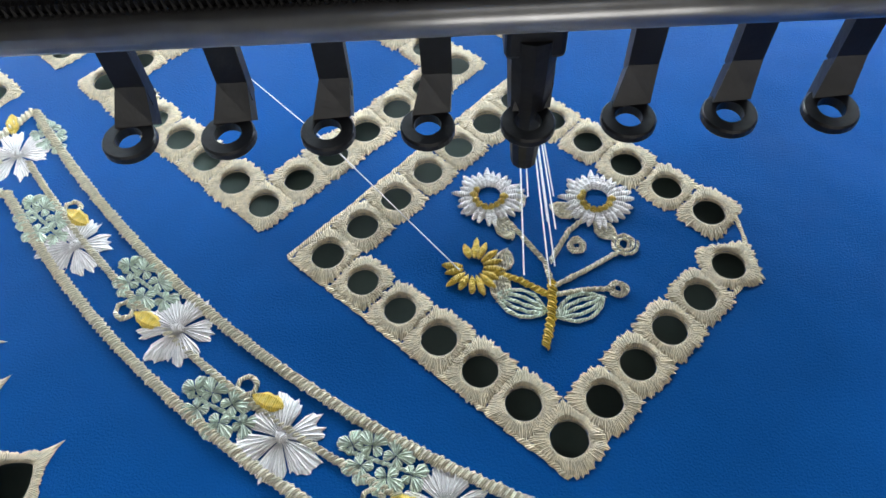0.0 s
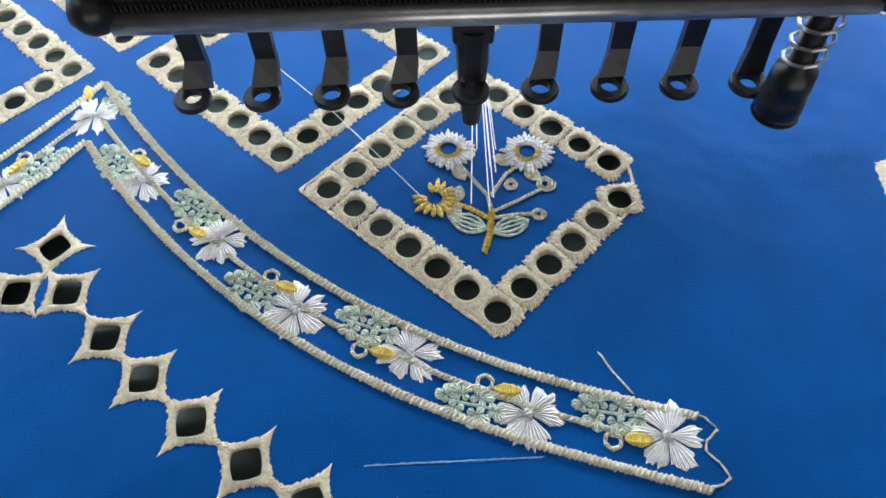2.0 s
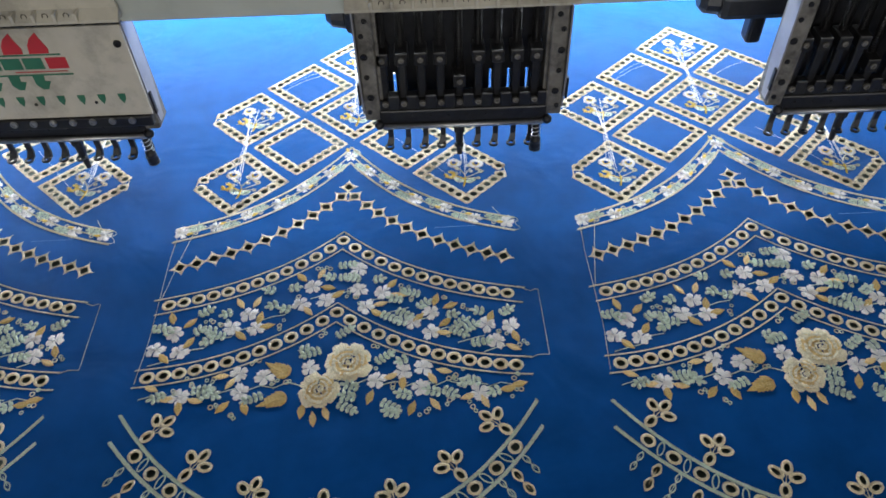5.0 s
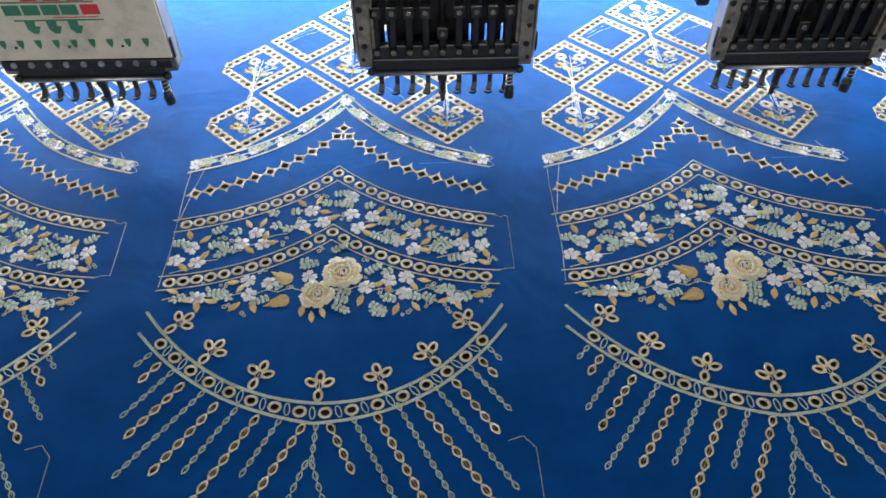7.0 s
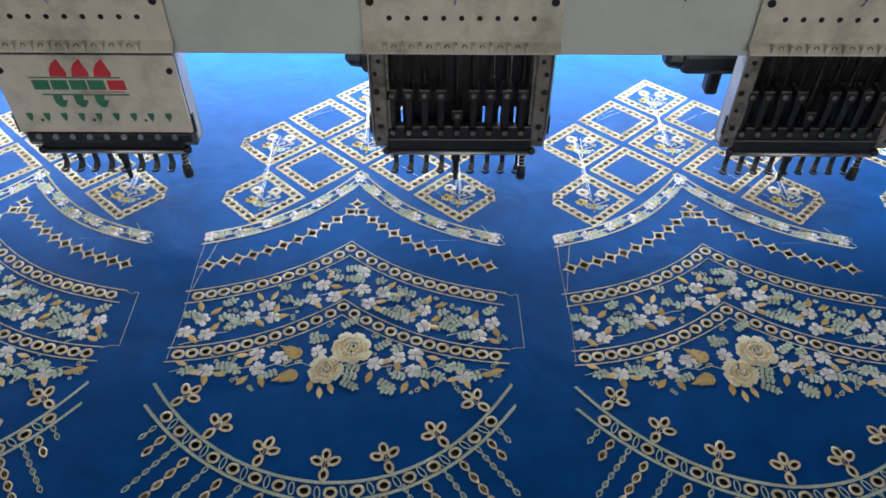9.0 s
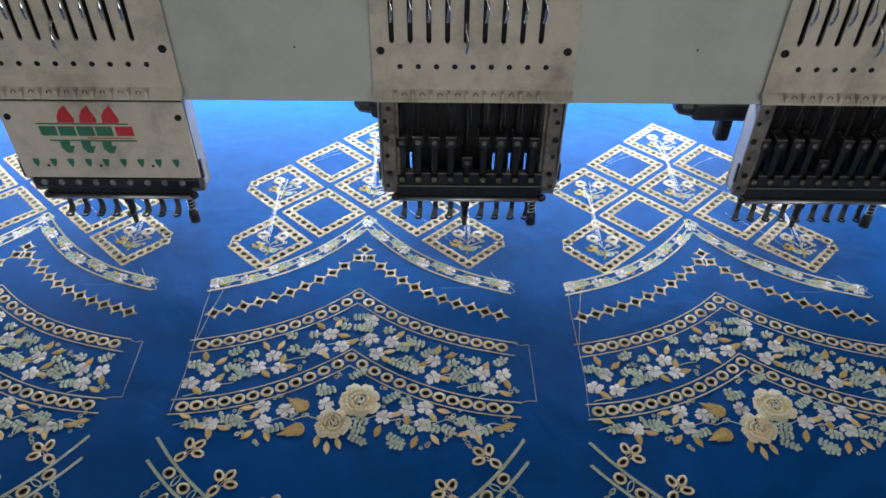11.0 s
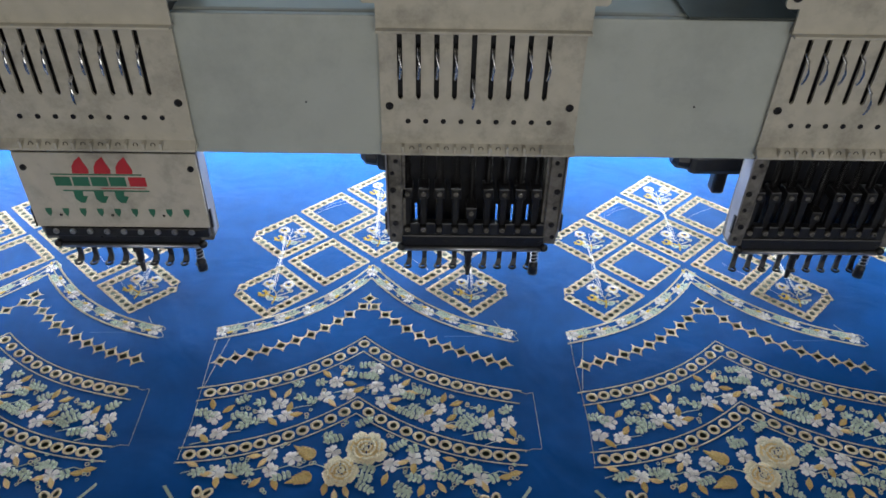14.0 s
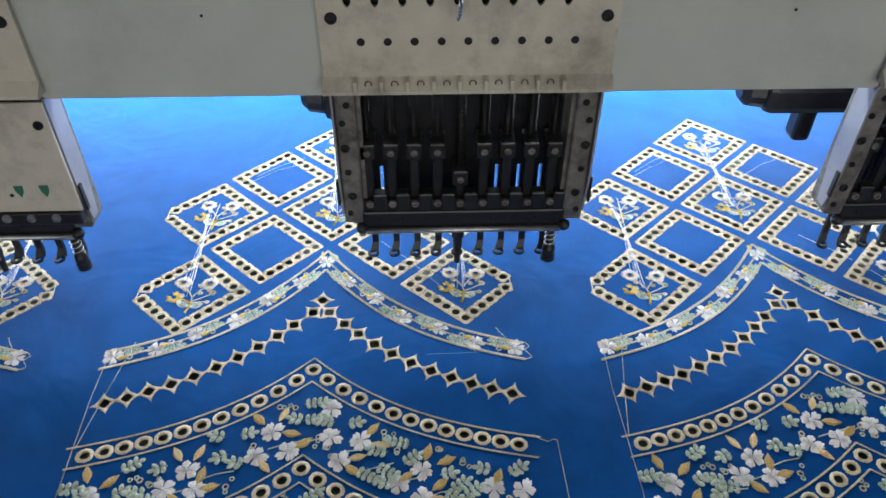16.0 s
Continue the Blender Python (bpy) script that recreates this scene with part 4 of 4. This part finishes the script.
    # needle case
    for sd in (-1, 1):
        s = Shape()
        xa, xb = sorted((sd * 0.097, sd * 0.081))
        s.box(xa, xb, FACE + 0.003, FACE + 0.030, 0.077, 0.197, 0.002)
        s.box(*sorted((sd * 0.081, sd * 0.078)), FACE + 0.008, FACE + 0.03, 0.08, 0.197)
        side = part("side_frame", s, CAST, h, "oily grey cast side frame")
        for z in (0.187, 0.172, 0.150, 0.128, 0.105, 0.088):
            s = Shape()
            screw(s, sd * (0.089 + 0.003 * math.sin(z * 300)), FACE + 0.0028, z, 0.0026 + 0.001 * (z in (0.150, 0.105)), 0.001)
            part("screw", s, BLACK, side)
        s = Shape()
        s.plate([(y0, z0) for y0, z0 in ((FACE + 0.0, 0.197), (FACE + 0.0, 0.118), (FACE + 0.006, 0.084), (FACE + 0.016, 0.084), (FACE + 0.022, 0.13), (FACE + 0.022, 0.197))], *sorted((sd * 0.0972, sd * 0.0988)))
        s.v = [(y, x, z) for x, y, z in s.v]
        part("side_plate", s, SIDE, h, "pale grey side plate")
        s = Shape()
        s.box(*sorted((sd * 0.0988, sd * 0.101)), FACE - 0.001, FACE + 0.004, 0.098, 0.122, 0.001)
        part("clip", s, BLACK, side)
    s = Shape()
    s.box(-0.079, 0.079, FACE + 0.034, FACE + 0.040, 0.112, 0.198)
    edges = [-0.079] + [e for x in (-0.0668, 0.0285, 0.0467, 0.0649) for e in (x - 0.0014, x + 0.0014)] + [0.079]
    for a, b in zip(edges[::2], edges[1::2]):
        bar = Shape()
        bar.box(a, b, FACE + 0.034, FACE + 0.040, 0.072, 0.112)
        part("back_plate", bar, BLACK, h)
    part("case_back", s, BLACK, h)
    for k in range(9):
        x = (k - 4) * NEEDLE - 0.003
        low = -0.026 if k == down else 0.0
        s = Shape()
        s.turned([(0, 0.198), (0.0031, 0.198), (0.0031, 0.088 + low), (0, 0.088 + low)], 10, (x, FACE + 0.022, 0))
        bar = part("needle_bar", s, DARK, h, smooth=True)
        s = Shape()
        s.box(x - 0.0062, x + 0.0062, FACE + 0.008, FACE + 0.030, 0.135 + low, 0.149 + low, 0.0012)
        clamp = part("clamp", s, DARK, h)
        s = Shape()
        screw(s, x, FACE + 0.0078, 0.142 + low, 0.0030, 0.0015)
        part("screw", s, CAST, clamp)
        s = Shape()
        s.tube([(x + 0.0042 * math.cos(TAU * q / 7), FACE + 0.020 + 0.0042 * math.sin(TAU * q / 7), 0.150 + low + q * (0.047 - low) / 210) for q in range(211)], 0.0005, 3)
        part("spring", s, DARK, h, smooth=True)
        s = Shape()
        s.turned([(0, 0.090 + low), (0.0007, 0.089 + low), (0.0007, 0.070 + low * 0.5), (0, 0.058 + low * 0.5)], 8, (x, FACE + 0.020, 0))
        part("needle", s, STEEL, h)
        s = Shape()
        s.box(x - 0.0040, x + 0.0040, FACE + 0.010, FACE + 0.016, 0.095, 0.146 + low, 0.0015)
        part("presser_arm", s, BLACK, h)
    # lower rail, guard bar and rod
    if not closed:
        s = Shape()
        for k in range(9):
            x = (k - 4) * NEEDLE + 0.0055
            s.box(x - 0.0058, x + 0.0058, FACE + 0.004, FACE + 0.014, 0.087, 0.1045, 0.0015)
        s.box(-0.081, 0.081, FACE + 0.005, FACE + 0.013, 0.087, 0.0985)
        part("lower_rail", s, BLACK, h)
        for k in range(9):
            s = Shape()
            screw(s, (k - 4) * NEEDLE - 0.003, FACE + 0.005, 0.0955, 0.0032, 0.0025)
            part("rail_screw", s, CAST, h)
    s = Shape()
    s.box(-0.083, 0.083, FACE + 0.0025, FACE + 0.014, 0.0695, 0.0885, 0.002)
    bar = part("guard_bar", s, BLACK, h, "black steel guard bar")
    for k in range(9):
        s = Shape()
        s.turned([(0, 0.0002), (0.0013, 0.0002), (0.0014, -0.0006)], 10, ((k - 4) * NEEDLE + 0.004, FACE + 0.0018, 0.0805), "y")
        part("bar_hole", s, DARK, bar)
    s = Shape()
    s.turned([(0, -0.080), (0.0026, -0.080), (0.0026, 0.080), (0, 0.080)], 14, (0, FACE + 0.001, 0.0702), "x")
    rod = part("guard_rod", s, STEEL, h, "dull steel guard rod", smooth=True)
    s = Shape()
    s.tube([(-0.079 + 0.158 * q / 840, FACE + 0.0022 + 0.0011 * math.cos(TAU * q / 6), 0.0732 + 0.0011 * math.sin(TAU * q / 6)) for q in range(841)], 0.00033, 4)
    part("coil", s, DARK, rod, "fine coil spring along the rod")
    for x in (-0.0835, 0.0835):
        s = Shape()
        s.turned([(0, -0.0050), (0.0030, -0.0043), (0.0047, -0.0020), (0.0051, 0), (0.0047, 0.0020), (0.0030, 0.0043), (0, 0.0050)], 16, (x, FACE + 0.002, 0.0725), "x")
        part("end_knob", s, BLACK, h, smooth=True)
    # presser feet
    for k in range(9):
        x = (k - 4) * NEEDLE - 0.0035
        yt, zt = FACE + 0.017, 0.0325
        s = Shape()
        s.plate([(x - 0.0012, 0.0385), (x + 0.0008, 0.0365), (x + 0.0042, 0.0365), (x + 0.0042, 0.074), (x - 0.0012, 0.074)], yt + 0.0040, yt + 0.0068)
        n = len(s.v)
        s.v += [(x - 0.0012, yt + 0.0040, 0.041), (x + 0.0042, yt + 0.0040, 0.041), (x + 0.0036, yt + 0.0015, zt + 0.0014), (x - 0.0034, yt + 0.0010, zt + 0.0014), (x - 0.0012, yt + 0.0068, 0.0375), (x + 0.0042, yt + 0.0068, 0.0375), (x + 0.0038, yt + 0.0042, zt - 0.0014), (x - 0.0030, yt + 0.0042, zt - 0.0014)]
        s.f += [tuple(n + q for q in face) for face in ((0, 1, 2, 3), (4, 7, 6, 5), (0, 4, 5, 1), (1, 5, 6, 2), (2, 6, 7, 3), (3, 7, 4, 0))]
        if k == down:
            s.box(x - 0.0052, x + 0.0052, yt + 0.001, yt + 0.008, 0.046, 0.074, 0.001)
            s.turned([(0, 0.050), (0.0046, 0.050), (0.0040, 0.034), (0.0026, 0.016), (0, 0.015)], 12, (x, yt + 0.0045, 0))
        foot = part("presser_foot", s, BLACK, h, "black steel presser foot with round toe")
        s = Shape()
        s.turned([(0.0025, -0.0010), (0.0025, 0.0010), (0.0047, 0.0010), (0.0050, 0.0006), (0.0050, -0.0006), (0.0047, -0.0010), (0.0025, -0.0010)], 26, (x - 0.0006, yt - 0.001, zt))
        part("toe", s, BLACK, foot)
    s = Shape()
    s.turned([(0, 0.080), (0.0030, 0.080), (0.0030, 0.046), (0.0052, 0.045), (0.0056, 0.040), (0.0050, 0.039), (0.0058, 0.037), (0.0060, 0.033), (0.0052, 0.032), (0.0062, 0.030), (0.0060, 0.0305), (0.0045, 0.030), (0, 0.030)], 18, (0.0745, FACE + 0.008, 0))
    stop = part("stop_plunger", s, BLACK, h, "black spring-loaded plunger", smooth=True)
    s = Shape()
    s.tube([(0.0745 + 0.0046 * math.cos(TAU * q / 10), FACE + 0.008 + 0.0046 * math.sin(TAU * q / 10), 0.046 + q * 0.02 / 40) for q in range(41)], 0.0005, 5)
    part("spring", s, STEEL, stop)
    # arm behind the case
    s = Shape()
    s.box(-0.055, 0.055, FACE + 0.044, 0.09, 0.155, 0.274, 0.006)
    part("arm", s, DARK, h)
    if not closed:
        s = Shape()
        reach = -0.150 if cx > 0.3 else -0.128
        s.box(reach + 0.012, -0.05, 0.012, 0.050, 0.129, 0.160, 0.008)
        s.turned([(0, reach - 0.006), (0.008, reach - 0.006), (0.014, reach), (0.016, reach + 0.012), (0.013, reach + 0.02), (0, reach + 0.02)], 14, (0, 0.031, 0.146), "x")
        s.box(-0.100, -0.084, 0.020, 0.040, 0.098, 0.150, 0.004)
        part("trimmer_drive", s, BLACK, h, "black trimmer drive behind the needle case")
    if closed:
        s = Shape()
        s.box(-0.097, 0.098, FACE - 0.004, FACE - 0.001, 0.100, 0.1965, 0.001)
        plate = part("front_plate", s, COVER, h, "beige front plate with red and green print")
        y = FACE - 0.0046
        def mark(name, mat, pts):
            s = Shape()
            s.plate(pts, y, y + 0.0005)
            part(name, s, mat, plate)

        def bar_pts(a, b, c, d):
            return [(a, c), (b, c), (b, d), (a, d)]
        for k in range(3):
            x = -0.028 + k * 0.0235
            mark("red_sail", RED, [(x - 0.010, 0.1715), (x - 0.0085, 0.180), (x - 0.004, 0.187), (x + 0.003, 0.1925), (x + 0.0045, 0.187), (x + 0.0085, 0.176), (x + 0.0075, 0.1715)])
            x = -0.036 + k * 0.0225
            mark("green_hook", GREEN, [(x - 0.0075, 0.1485), (x - 0.0075, 0.139), (x - 0.003, 0.1335), (x + 0.002, 0.1335), (x + 0.007, 0.142), (x + 0.002, 0.1425), (x + 0.003, 0.1485)])
        mark("red_bar", RED, bar_pts(0.0205, 0.039, 0.1555, 0.1670))
        for k in range(4):
            x = -0.060 + k * 0.0198
            mark("green_bar", GREEN, bar_pts(x, x + 0.0175, 0.1555, 0.1670))
        mark("green_line", GREEN, bar_pts(-0.062, 0.036, 0.1695, 0.1708))
        mark("green_line", GREEN, bar_pts(-0.054, 0.040, 0.1485, 0.1500))
        mark("red_line", RED, bar_pts(-0.012, 0.036, 0.1522, 0.1530))
        for k in range(9):
            x = -0.078 + k * 0.0192
            mark("needle_mark", GREEN, [(x - 0.0036, 0.1255), (x - 0.0030, 0.120), (x, 0.1145), (x + 0.0030, 0.120), (x + 0.0036, 0.1255)])
        for x in (-0.0945 + 0.006, 0.0905):
            s = Shape()
            screw(s, x, FACE - 0.004, 0.1785, 0.0036, 0.002)
            part("screw", s, BLACK, plate)
        for x in (-0.066, -0.0085, 0.049):
            s = Shape()
            s.turned([(0, 0.0003), (0.0016, 0.0003), (0.0017, -0.0004)], 10, (x, FACE - 0.0042, 0.1165), "y")
            part("plate_hole", s, BLACK, plate)
        s = Shape()
        s.box(-0.090, 0.096, FACE - 0.006, FACE + 0.010, 0.0875, 0.0995, 0.0015)
        part("lower_rail", s, BLACK, h)
        for k in range(9):
            s = Shape()
            screw(s, (k - 4) * 0.0192 + 0.0, FACE - 0.006, 0.0955, 0.0036, 0.002)
            part("rail_screw", s, STEEL, h)
    return h


for k, closed in ((1, True), (2, False), (3, False)):
    head(HEADS[k], closed, 4)
